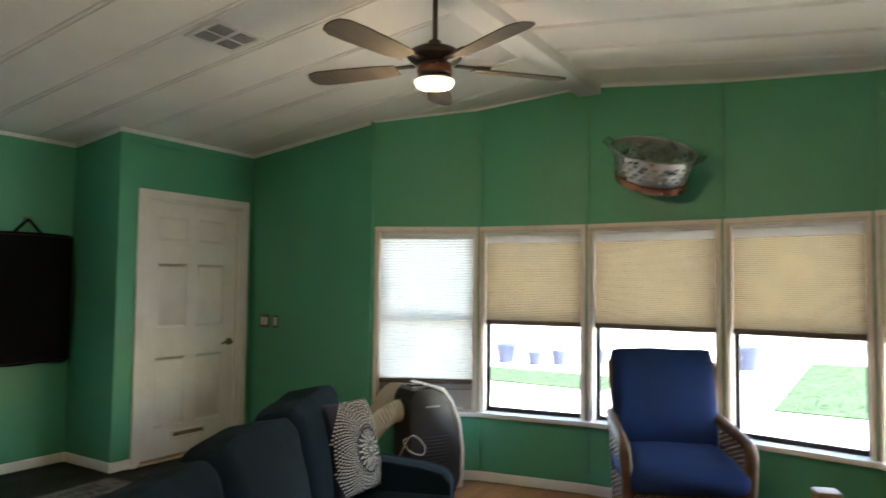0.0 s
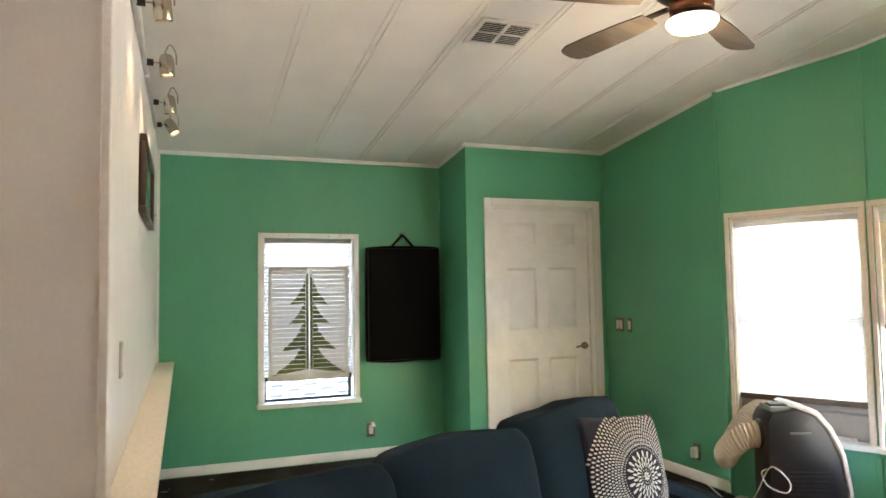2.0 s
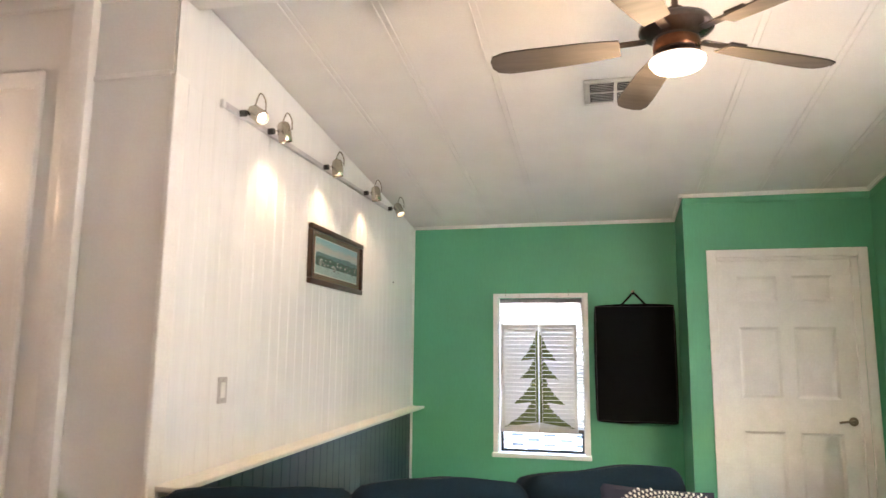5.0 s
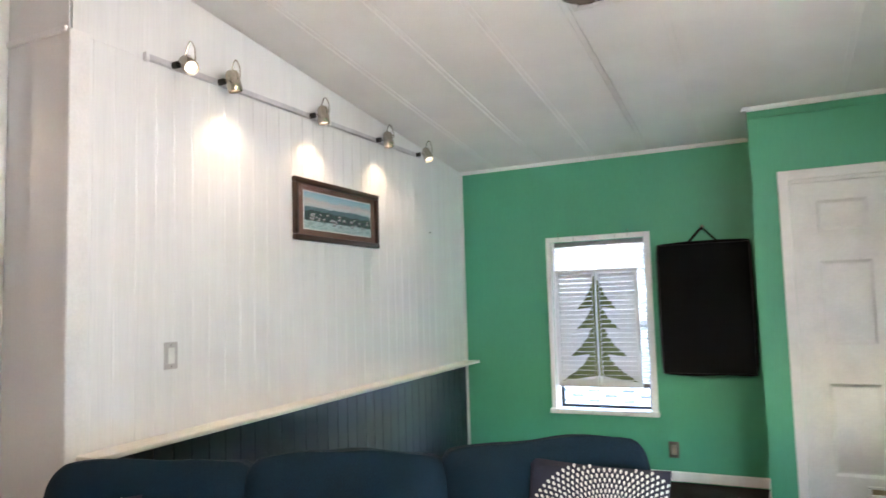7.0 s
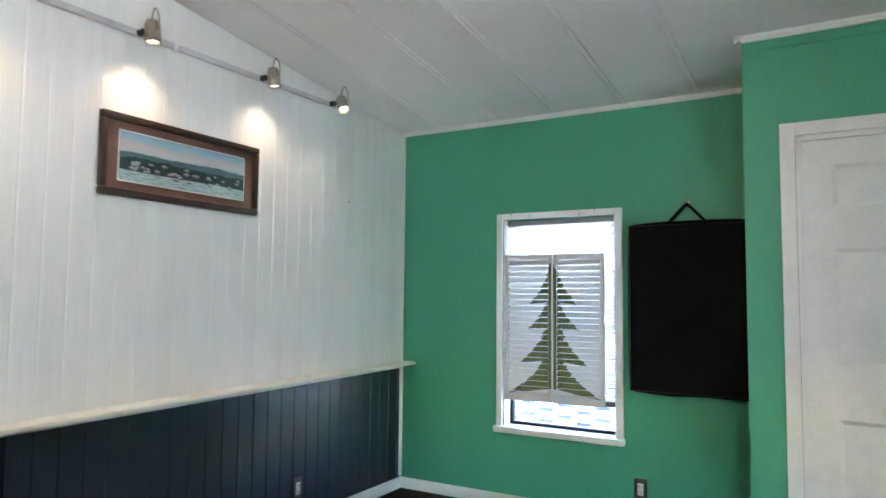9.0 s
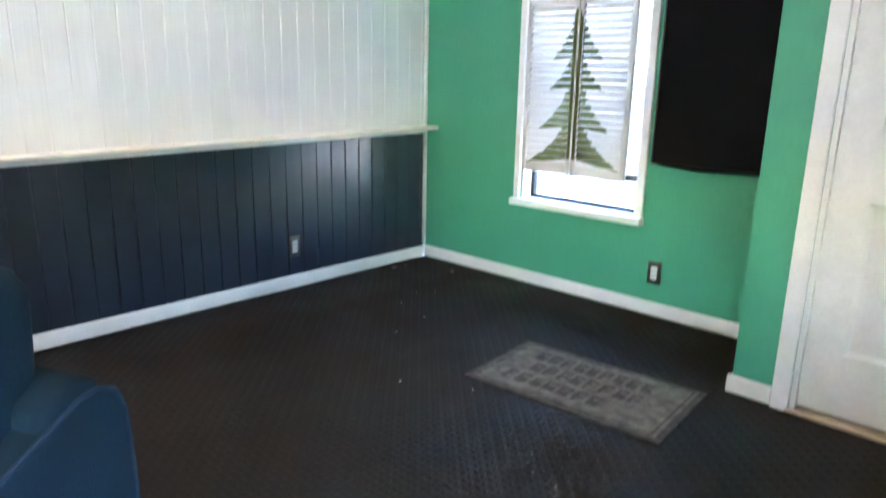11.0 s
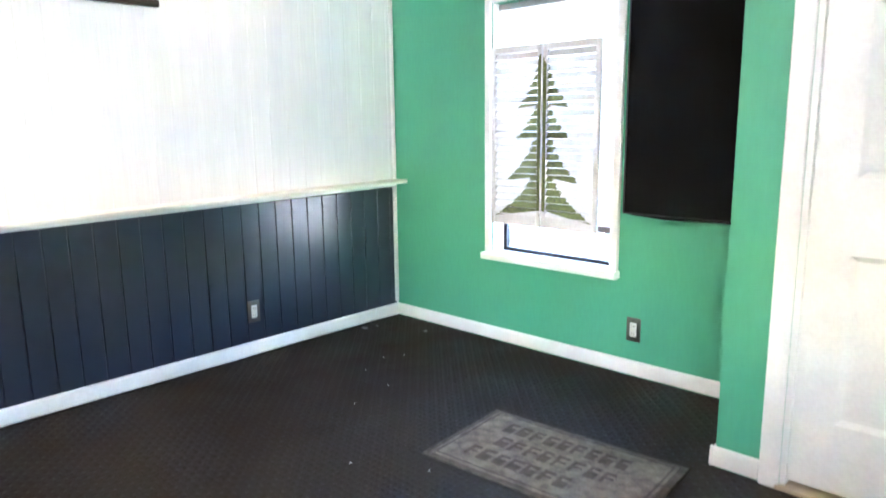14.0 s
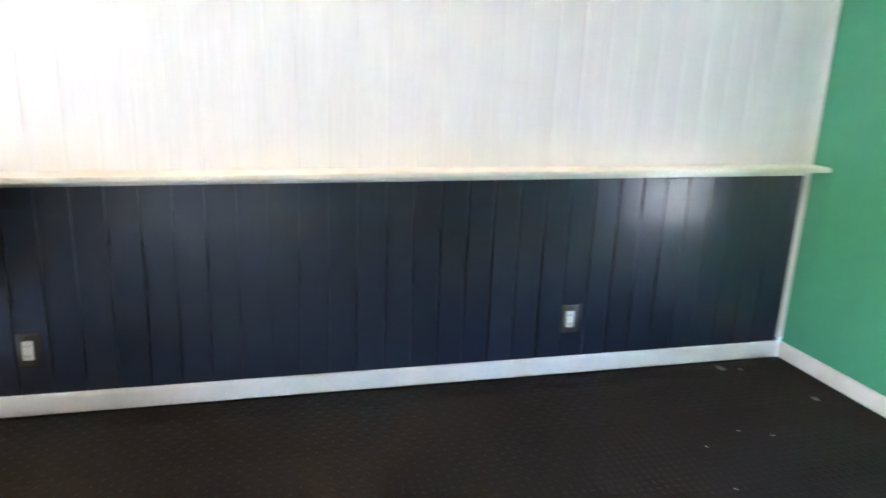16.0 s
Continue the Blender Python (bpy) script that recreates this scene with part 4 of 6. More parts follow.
for y, aim in HEADS:
    aim = Vector(aim).normalized()
    c = Vector((0.108, y, -0.010))
    head = part("spot_head", lathe([(0, 0.056), (0.010, 0.056), (0.025, 0.049), (0.033, 0.032), (0.035, -0.045), (0.032, -0.05), (0.030, -0.036), (0, -0.036)], 20, Matrix.Translation(c) @ aim.to_track_quat("-Z", "Y").to_matrix().to_4x4()), NICKEL, track)
    part("bulb", lathe([(0, -0.041), (0.015, -0.040), (0.0285, -0.0365), (0, -0.0362)], 18, Matrix.Translation(c) @ aim.to_track_quat("-Z", "Y").to_matrix().to_4x4()), BULB, head)
    part("knuckle", tube([(0.02, y, 0.0), (0.05, y, 0.0)], 0.016, 12), BLACK_PLASTIC, head)
    part("yoke", tube([(0.05, y, 0), (0.08, y, 0.005), (0.092, y, 0.03), (0.118, y, 0.092), (0.146, y, 0.055), (0.150, y, 0.0)], 0.0035, 7, sub=4), NICKEL, head)
    sp = new("spot_lamp", bpy.data.lights.new("spot_lamp", "SPOT"))
    sp.data.energy, sp.data.spot_size, sp.data.spot_blend, sp.data.shadow_soft_size, sp.data.color = 0.23, radians(126), 1.0, 0.03, (1.0, 0.74, 0.45)
    sp.matrix_world = Matrix.Translation(Vector((0, 0, 2.437 + 0.0105 * (y + 3.28))) + c + aim * 0.066) @ aim.to_track_quat("-Z", "Y").to_matrix().to_4x4()

PAINTING = bpy.data.materials.new("winter_village_print")
PAINTING.use_nodes = True
nt = PAINTING.node_tree
geo = nt.nodes.new("ShaderNodeNewGeometry")
sep = nt.nodes.new("ShaderNodeSeparateXYZ")
nt.links.new(geo.outputs["Position"], sep.inputs[0])
n1 = nt.nodes.new("ShaderNodeTexNoise")
n1.inputs["Scale"].default_value, n1.inputs["Detail"].default_value = 9, 6
n2 = nt.nodes.new("ShaderNodeTexNoise")
n2.inputs["Scale"].default_value, n2.inputs["Detail"].default_value = 75, 5
for n in (n1, n2):
    nt.links.new(geo.outputs["Position"], n.inputs["Vector"])
zz = math_node(nt, "DIVIDE", math_node(nt, "SUBTRACT", sep.outputs[2], 1.795), 0.21)
zz = math_node(nt, "ADD", zz, math_node(nt, "MULTIPLY", math_node(nt, "SUBTRACT", n1.outputs[0], 0.5), 0.26))
zz = math_node(nt, "ADD", zz, math_node(nt, "MULTIPLY", math_node(nt, "SUBTRACT", n2.outputs[0], 0.5), 0.34))
cr = nt.nodes.new("ShaderNodeValToRGB")
stops = [(0.0, (0.40, 0.50, 0.55)), (0.5, (0.28, 0.42, 0.50)), (0.66, (0.50, 0.52, 0.55)), (0.76, (0.50, 0.42, 0.44)), (0.84, (0.30, 0.47, 0.57)), (1.0, (0.22, 0.42, 0.54))]
el = cr.color_ramp.elements
while len(el) < len(stops):
    el.new(0.5)
for e, (pos, c) in zip(el, stops):
    e.position, e.color = pos, (*c, 1)
nt.links.new(zz, cr.inputs[0])
nt.links.new(cr.outputs[0], nt.nodes["Principled BSDF"].inputs["Base Color"])
nt.nodes["Principled BSDF"].inputs["Roughness"].default_value = 0.35
pic = thing("framed_picture", (0, 0, 0), "wide framed winter landscape print with brown mount on white boards", "picture")
py0, py1, pz0, pz1 = -2.302, -1.418, 1.722, 2.076
for nm, b in (("frame_rail", (0.003, 0.032, py0, py1, pz1 - 0.032, pz1)), ("frame_rail", (0.003, 0.032, py0, py1, pz0, pz0 + 0.032)), ("frame_stile", (0.003, 0.031, py0, py0 + 0.032, pz0 + 0.032, pz1 - 0.032)), ("frame_stile", (0.003, 0.031, py1 - 0.032, py1, pz0 + 0.032, pz1 - 0.032))):
    part(nm, box(*b, 0.007, 2), FRAME_WOOD, pic)
part("mount", box(0.006, 0.014, py0 + 0.03, py1 - 0.03, pz0 + 0.03, pz1 - 0.03), MAT_BROWN, pic)
part("print_border", box(0.013, 0.0155, py0 + 0.088, py1 - 0.088, pz0 + 0.066, pz1 - 0.066), WHITE, pic)
part("print", box(0.015, 0.017, py0 + 0.093, py1 - 0.093, pz0 + 0.071, pz1 - 0.071), PAINTING, pic)
qy0, qy1, qz0, qz1 = py0 + 0.094, py1 - 0.094, pz0 + 0.072, pz1 - 0.072


def print_band(x, low, base, amp, seed):
    """A flat painted band with a rolling upper edge."""
    bm = bmesh.new()
    n = 60
    for k in range(n):
        ys = [qy0 + (qy1 - qy0) * t / n for t in (k, k + 1)]
        zs_ = [qz0 + (qz1 - qz0) * min(0.98, base + amp * (noise.noise(Vector((yy * 3.2, seed, 0))) + 0.4 * noise.noise(Vector((yy * 17, seed, 2))))) for yy in ys]
        bm.faces.new([bm.verts.new(p) for p in ((x, ys[0], qz0 + low * (qz1 - qz0)), (x, ys[1], qz0 + low * (qz1 - qz0)), (x, ys[1], zs_[1]), (x, ys[0], zs_[0]))])
    return bm


INK_HILL = material("print_blue_hills", (0.09, 0.16, 0.20), 0.5, var=0.3, scale=60)
INK_WOOD = material("print_dark_woods", (0.022, 0.045, 0.055), 0.5, var=0.5, scale=90)
INK_SNOW = material("print_snow", (0.36, 0.47, 0.50), 0.5, var=0.35, scale=70, stretch=(1, 0.4, 2))
INK_ROOF = material("print_white_roofs", (0.44, 0.44, 0.46), 0.5, var=0.2, scale=80)
INK_WALL = material("print_house_walls", (0.16, 0.14, 0.15), 0.5, var=0.4, scale=120)
part("print_hills", print_band(0.0174, 0.2, 0.60, 0.10, 3.0), INK_HILL, pic)
part("print_woods", print_band(0.0177, 0.1, 0.48, 0.09, 8.0), INK_WOOD, pic)
part("print_snow", print_band(0.0180, 0.0, 0.22, 0.05, 5.0), INK_SNOW, pic)
rp = random.Random(12)
for k in range(34):
    yy, zz_ = rp.uniform(qy0 + 0.05, qy1 - 0.03), qz0 + (qz1 - qz0) * rp.uniform(0.14, 0.40)
    w, h = rp.uniform(0.006, 0.021), rp.uniform(0.004, 0.009)
    bm = bmesh.new()
    bm.faces.new([bm.verts.new(p) for p in ((0.0183, yy - w, zz_), (0.0183, yy + w, zz_), (0.0183, yy + w, zz_ + h), (0.0183, yy - w, zz_ + h))])
    part("print_house", bm, INK_WALL, pic)
    bm = bmesh.new()
    bm.faces.new([bm.verts.new(p) for p in ((0.0184, yy - w - 0.003, zz_ + h), (0.0184, yy + w + 0.003, zz_ + h), (0.0184, yy + w * 0.7, zz_ + h + 0.006), (0.0184, yy - w * 0.7, zz_ + h + 0.006))])
    part("print_roof", bm, INK_ROOF, pic)
part("glazing", box(0.019, 0.0205, py0 + 0.03, py1 - 0.03, pz0 + 0.03, pz1 - 0.03), GLASS, pic).visible_shadow = False
solid("wall_nail", lathe([(0, 0), (0.003, 0), (0.003, 0.012), (0, 0.013)], 8, pose(0.0, -0.626, 1.895, 0, 90, 0)), BLACK_PLASTIC, "bare nail in the white boards", "nail")

# ---- ceiling vent ----
vent = thing("ceiling_vent", pose(1.76, -2.335, roof(-2.335) - 0.001, math.degrees(-math.atan(SLOPE)), 0, 0), "white metal ceiling air vent with a cross bar", "vent")
VENT = material("vent_white_metal", (0.70, 0.68, 0.64), 0.5)
part("backing", box(-0.14, 0.14, -0.115, 0.115, -0.004, 0.0), SLOT, vent)
part("frame", boxes((-0.165, 0.165, -0.14, -0.108, -0.012, 0.0), (-0.165, 0.165, 0.108, 0.14, -0.012, 0.0), (-0.165, -0.132, -0.108, 0.108, -0.012, 0.0), (0.132, 0.165, -0.108, 0.108, -0.012, 0.0), bevel=0.004), VENT, vent)
part("cross_bar", boxes((-0.009, 0.009, -0.108, 0.108, -0.012, -0.004), (-0.132, -0.009, -0.006, 0.006, -0.011, -0.004), (0.009, 0.132, -0.006, 0.006, -0.011, -0.004)), VENT, vent)
for cx in (-0.07, 0.07):
    hw = 0.007 if cx < 0 else 0.0050
    m1 = mesh_of("slat", box(-0.058, 0.058, -hw, hw, -0.0008, 0.0008), VENT)
    for j in range(12):
        y = -0.099 + 0.018 * j
        o = new("slat", m1)
        o.matrix_basis = pose(cx, y, -0.008, 40 if cx < 0 else 25, 0, 0)
        o.parent = vent

# ---- ceiling fan ----
FX, FY = 1.935, RIDGE - 0.02
fan = thing("ceiling_fan", (FX, FY, 0), "bronze five-blade ceiling fan with a lit lens", "fan")
part("canopy", lathe([(0, 2.825), (0.065, 2.822), (0.06, 2.79), (0.03, 2.75), (0.018, 2.735), (0, 2.735)], 24), BRONZE, fan)
part("downrod", tube([(0, 0, 2.50), (0, 0, 2.75)], 0.012, 12), BRONZE, fan)
part("motor_housing", lathe([(0, 2.53), (0.028, 2.525), (0.032, 2.50), (0.085, 2.487), (0.115, 2.472), (0.126, 2.452), (0.126, 2.442), (0.105, 2.425), (0.078, 2.412), (0.074, 2.36), (0.088, 2.345), (0.097, 2.335), (0, 2.335)], 32), BRONZE, fan)
part("copper_collar", lathe([(0.0755, 2.366), (0.079, 2.37), (0.081, 2.385), (0.079, 2.40), (0.0765, 2.405)], 32), COPPER, fan)
part("light_lens", lathe([(0.094, 2.338), (0.094, 2.325), (0.082, 2.309), (0.05, 2.300), (0, 2.297)], 28), FAN_GLOW, fan, "lit frosted lens")
bl = new("fan_lamp", bpy.data.lights.new("fan_lamp", "POINT"))
bl.data.energy, bl.data.shadow_soft_size, bl.data.color = 0.75, 0.07, (1.0, 0.78, 0.50)
bl.location = (FX, FY, 2.215)
for k in range(5):
    a = 30 + 72 * k
    arm = mesh_of("blade_iron", boxes((0.10, 0.22, -0.018, 0.018, 2.412, 2.42), (0.20, 0.27, -0.035, 0.035, 2.411, 2.419), bevel=0.003), BRONZE)
    bm = bmesh.new()
    outline = [(0.19, -0.045), (0.30, -0.058), (0.50, -0.066), (0.60, -0.066), (0.645, -0.05), (0.66, -0.02), (0.66, 0.02), (0.645, 0.05), (0.60, 0.066), (0.50, 0.066), (0.30, 0.058), (0.19, 0.045)]
    lo = [bm.verts.new((x, y, -0.003)) for x, y in outline]
    hi = [bm.verts.new((x, y, 0.003)) for x, y in outline]
    bm.faces.new(lo)
    bm.faces.new(hi[::-1])
    for j in range(len(outline)):
        bm.faces.new((lo[j], hi[j], hi[(j + 1) % len(outline)], lo[(j + 1) % len(outline)]))
    b = part("blade", bm, FAN_BLADE, fan)
    b.matrix_basis = pose(0, 0, 2.405, 0, 0, a) @ pose(0, 0, 0, 11, 0, 0)
    o = new("blade_iron", arm)
    o.parent, o.matrix_basis = fan, pose(0, 0, 0, 0, 0, a)

# ---- sofa ----
SOFA_M = pose(1.965, -2.735, FLOOR2, 0, 0, 24)       # local x runs along the back, 0 at its east end, -y is the front
sofa = thing("sofa", SOFA_M, "three-seat navy blue upholstered sofa with loose cushions, on the step's edge", "sofa")
LEN = 2.19
H0 = 0.27
part("sofa_base", box(-LEN + 0.10, -0.10, -0.80, -0.03, H0 - 0.01, 0.335, 0.02, 3), SOFA, sofa)
back = prism([(-0.004, H0 + 0.02), (-0.010, 0.40), (-0.022, 0.72), (-0.05, 0.785), (-0.10, 0.80), (-0.17, 0.77), (-0.20, H0 + 0.02)], 0.012, LEN - 0.012, 0.02, 3)
bmesh.ops.transform(back, matrix=pose(0, 0, 0, 0, 0, 90), verts=back.verts[:])
part("back_frame", back, SOFA, sofa)
for x0, x1 in ((-0.145, 0.0), (-LEN, -LEN + 0.145)):
    # outline in depth and height: high behind, falling to the front
    ol = [(0.0, H0), (0.0, 0.40), (-0.004, 0.60), (-0.010, 0.71), (-0.028, 0.752), (-0.06, 0.768), (-0.10, 0.765), (-0.20, 0.725), (-0.30, 0.68), (-0.42, 0.63), (-0.68, 0.60), (-0.78, 0.575), (-0.82, 0.53), (-0.82, H0 + 0.01)]
    bm = prism(ol, -x1, -x0, 0.010, 3)
    bmesh.ops.transform(bm, matrix=pose(0, 0, 0, 0, 0, 90), verts=bm.verts[:])
    arm = part("arm", bm, SOFA, sofa)
    for xe in (x0 + 0.006, x1 - 0.006):
        pts = [(xe, d, z) for d, z in ol[1:-1]]
        part("piping", tube([(xe, -0.002, H0 + 0.02)] + pts + [(xe, -0.822, H0 + 0.02)], 0.005, 6), SOFA_PIPE, arm)
cw = 0.655
for k in range(3):
    cx = -0.095 - cw * (k + 0.5)
    bm = cushion_bm(cw + 0.015, 0.63, 0.17, r=0.055, seed=k, puff=0.022)
    bmesh.ops.transform(bm, matrix=Matrix.Translation((cx, -0.555, 0.31)), verts=bm.verts[:])
    part("seat_cushion", bm, SOFA, sofa)
    bm = cushion_bm((0.655, cw + 0.012, cw + 0.012)[k], 0.25, 0.51, r=(0.07, 0.09, 0.09)[k], seed=5 + 3 * k, puff=0.034, n=18)
    for v in bm.verts:
        s = v.co.z / 0.51
        v.co.y *= 1.0 - 0.18 * s
        v.co.z = min(v.co.z, 0.512 - 0.02 * (2 * v.co.x / cw) ** 4)
        v.co.z += 0.006 * math.sin(v.co.x * 9 + k * 2.0) * s + 0.01 * noise.noise(Vector((v.co.x * 6, v.co.y * 8, k * 3.0))) * s
        # creases that fan out from the pulled upper edge
        v.co.y += 0.006 * s * s * noise.noise(Vector((v.co.x * 16 + v.co.z * 9, v.co.z * 5, k * 7.0)))
    bmesh.ops.transform(bm, matrix=pose(cx + (0.0, -0.008, 0)[k], (-0.238, -0.262, -0.265)[k], 0.445 + (0.032, 0.010, 0.0)[k], -10, (-1.5, 0, 0.5)[k], (1.5, -1, 2)[k]), verts=bm.verts[:])
    part("back_cushion", bm, SOFA, sofa)
for x, y in ((-0.07, -0.06), (-LEN + 0.07, -0.06), (-0.07, -0.77), (-LEN + 0.07, -0.77)):
    part("leg", lathe([(0, 0), (0.024, 0), (0.042, H0 + 0.01), (0, H0 + 0.01)], 4, pose(x, y, 0.0, 0, 0, 45)), DARK_LEG, sofa)


def motif_pillow(m, seed):
    """A navy cushion with a white ring pattern of drops and dots."""
    S = 0.435
    ox, oz = 0.045, -0.028
    p = thing("throw_pillow", m, "dark navy throw pillow with a white medallion print leaning on sofa", "pillow", "throw pillows on the sofa")
    part("cover", pillow_bm(S, S, 0.16, 20, 20, seed=seed), NAVY_CLOTH, p)
    bm = bmesh.new()

    def put(x, z):
        u, v = 2 * x / S, 2 * z / S
        u, v = max(-0.995, min(0.995, u)), max(-0.995, min(0.995, v))
        bulge = ((1 - u * u) * (1 - v * v)) ** 0.42
        wob = noise.noise(Vector((u * 1.7 + seed, v * 1.7, -3))) * 0.012 * bulge
        return (x, -(0.08 * bulge) + wob - 0.0022, z)

    def drop(r0, r1, a, half):
        pts = []
        for t, k in ((0, 0.25), (0.35, 0.8), (0.75, 1.0), (1.0, 0.35)):
            pts.append((r0 + (r1 - r0) * t, half * k))
        ring = [(r, h) for r, h in pts] + [(r, -h) for r, h in pts[::-1]]
        vs = []
        for r, h in ring:
            x, z = ox + r * math.cos(a) - h * math.sin(a), oz + r * math.sin(a) + h * math.cos(a)
            if max(abs(x), abs(z)) > S / 2 - 0.004:
                return
            vs.append(bm.verts.new(put(x, z)))
        bm.faces.new(vs)

    rings = [(0.004, 0.018, 8, 0.0040), (0.023, 0.028, 20, 0.0022), (0.032, 0.053, 20, 0.0036), (0.048, 0.073, 20, 0.0046), (0.068, 0.098, 20, 0.0054), (0.106, 0.112, 64, 0.0024)]
    rings += [(0.117 + 0.0150 * k, 0.1298 + 0.0150 * k, 88, 0.0024 + 0.00024 * k) for k in range(10)]
    for i, (r0, r1, n, half) in enumerate(rings):
        for k in range(n):
            drop(r0, r1, 2 * math.pi * (k + 0.5 * (i % 2)) / n, half)
    part("print", bm, MOTIF, p, "white medallion print")
    return p


motif_pillow(SOFA_M @ pose(-0.305, -0.368, 0.725, -15, 4, -14), 1)
motif_pillow(SOFA_M @ pose(-1.88, -0.47, 0.672, -24, -6, -6), 4)

# ---- portable air conditioner ----
ac = thing("portable_air_conditioner", pose(3.525, -2.515, FLOOR2, 0, 0, -28), "black portable air conditioner with white curved edging and hose", "air conditioner")
ac.scale = (0.88, 0.95, 1.03)
# local +x is its front, y its width
side = [(-0.23, 0.03), (0.21, 0.03), (0.235, 0.10), (0.235, 0.30), (0.20, 0.48), (0.13, 0.62), (0.05, 0.70), (-0.05, 0.735), (-0.20, 0.715), (-0.235, 0.66)]
part("housing", prism(side, -0.145, 0.145, 0.012, 2), BLACK_PLASTIC, ac)
edge = [(0.20, 0.028), (0.25, 0.028), (0.262, 0.10), (0.262, 0.30), (0.228, 0.49), (0.155, 0.64), (0.07, 0.728), (-0.06, 0.762), (-0.09, 0.748), (-0.05, 0.738), (0.05, 0.703), (0.13, 0.622), (0.20, 0.482), (0.236, 0.30), (0.236, 0.10)]
bm = prism(edge, -0.152, 0.152, 0.006, 2)
part("white_shell", bm, WHITE_PLASTIC, ac, "white curved front edging")
part("top_panel", box(-0.20, -0.07, -0.10, 0.10, 0.715, 0.742, 0.006), GREY_PLASTIC, ac)
part("louvre", box(-0.19, -0.08, -0.075, 0.02, 0.735, 0.752, 0.004), BLACK_PLASTIC, ac)
for j in range(9):
    part("grille_slat", box(-0.12, 0.12, -0.151, -0.143, 0.20 + 0.024 * j, 0.208 + 0.024 * j, 0.001), BLACK_PLASTIC, ac)
part("side_badge", box(-0.10, 0.03, -0.148, -0.1445, 0.60, 0.612, 0.001, 1, pose(0, 0, 0)), GREY_PLASTIC, ac)
for x, y in ((-0.18, -0.12), (-0.18, 0.12), (0.18, -0.12), (0.18, 0.12)):
    part("caster", lathe([(0, -0.012), (0.02, -0.012), (0.02, 0.012), (0, 0.012)], 12, pose(x, y, 0.021, 90, 0, 0)), BLACK_PLASTIC, ac)
part("hose_collar", tube([(-0.225, 0.0, 0.577), (-0.255, 0.0, 0.575)], 0.084, 24), BLACK_PLASTIC, ac)
part("exhaust_hose", tube([(-0.24, 0.0, 0.575), (-0.31, 0.005, 0.565), (-0.38, 0.03, 0.525), (-0.42, 0.09, 0.46), (-0.41, 0.17, 0.42), (-0.36, 0.25, 0.43), (-0.28, 0.34, 0.50), (-0.17, 0.42, 0.59), (-0.05, 0.46, 0.635), (0.03, 0.47, 0.63)], 0.072, 20, 0.006, 0.020, 26), HOSE, ac, "cream corrugated exhaust hose")
cab = [(-0.235, -0.09, 0.40), (-0.27, -0.10, 0.38), (-0.26, -0.18, 0.33), (-0.16, -0.20, 0.30), (-0.13, -0.19, 0.35), (-0.20, -0.17, 0.42), (-0.24, -0.12, 0.40), (-0.30, 0.02, 0.20), (-0.36, 0.30, 0.115), (-0.40, 0.62, 0.115), (-0.41, 0.83, 0.13), (-0.40, 0.90, 0.20), (-0.385, 0.918, 0.27)]
part("power_lead", tube(cab, 0.004, 6, sub=5), WHITE_PLASTIC, ac)

# ---- wicker armchair ----
ch = thing("wicker_armchair", pose(3.655, -4.235, FLOOR2, 0, 0, -63), "brown wicker armchair with royal blue seat and back cushions", "chair")
# local -y is the front


def wicker_panel(rows, cols, fn, r=0.006):
    """Woven strands over a curved surface given by fn(u, v)."""
    bm = bmesh.new()
    for i in range(rows + 1):
        v = i / rows
        pts = []
        for j in range(cols * 2 + 1):
            u = j / (cols * 2)
            pts.append(Vector(fn(u, v)) + Vector((0, 0.006 * (1 if (j // 1 + i) % 2 else -1), 0)))
        bm_tube(bm, pts, r, 5)
    for j in range(cols + 1):
        u = j / cols
        bm_tube(bm, [fn(u, k / 8) for k in range(9)], r * 1.1, 5)
    return bm


def back_fn(u, v):
    w = 0.30 + 0.03 * v
    x = (u * 2 - 1) * w
    return (x, 0.20 + 0.17 * v - 0.05 * (2 * u - 1) ** 2, 0.40 + 0.60 * v)


part("back_rest", wicker_panel(40, 16, back_fn, 0.0065), WICKER, ch)
part("back_rim", tube([back_fn(0, 0), back_fn(0, 0.5), back_fn(0.0, 0.93), back_fn(0.06, 1.0), back_fn(0.5, 1.02), back_fn(0.94, 1.0), back_fn(1, 0.93), back_fn(1, 0.5), back_fn(1, 0)], 0.02, 10, sub=5), WICKER, ch)
for s in (-1, 1):
    def side_fn(u, v, s=s):
        return (s * (0.325 + 0.02 * v), 0.24 - 0.56 * u, 0.10 + (0.50 - 0.03 * u) * v)
    bm = bmesh.new()
    for i in range(34):
        bm_tube(bm, [Vector(side_fn(j / 14, i / 33)) + Vector((0.006 * (1 if (i + j) % 2 else -1), 0, 0)) for j in range(15)], 0.0068, 5)
    for j in range(9):
        bm_tube(bm, [side_fn(j / 8, 0), side_fn(j / 8, 1)], 0.008, 5)
    part("side_panel", bm, WICKER, ch)
    part("arm_rest", tube([(s * 0.33, 0.30, 0.66), (s * 0.345, 0.1, 0.635), (s * 0.35, -0.18, 0.61), (s * 0.35, -0.31, 0.58), (s * 0.345, -0.345, 0.50), (s * 0.335, -0.34, 0.30), (s * 0.325, -0.33, 0.02)], 0.034, 12, sub=5), WICKER, ch)
    part("leg", tube([(s * 0.31, -0.32, 0.0), (s * 0.31, -0.32, 0.20)], 0.026, 10), WICKER, ch)
    part("leg", tube([(s * 0.29, 0.25, 0.0), (s * 0.29, 0.22, 0.40)], 0.026, 10), WICKER, ch)
bm = bmesh.new()
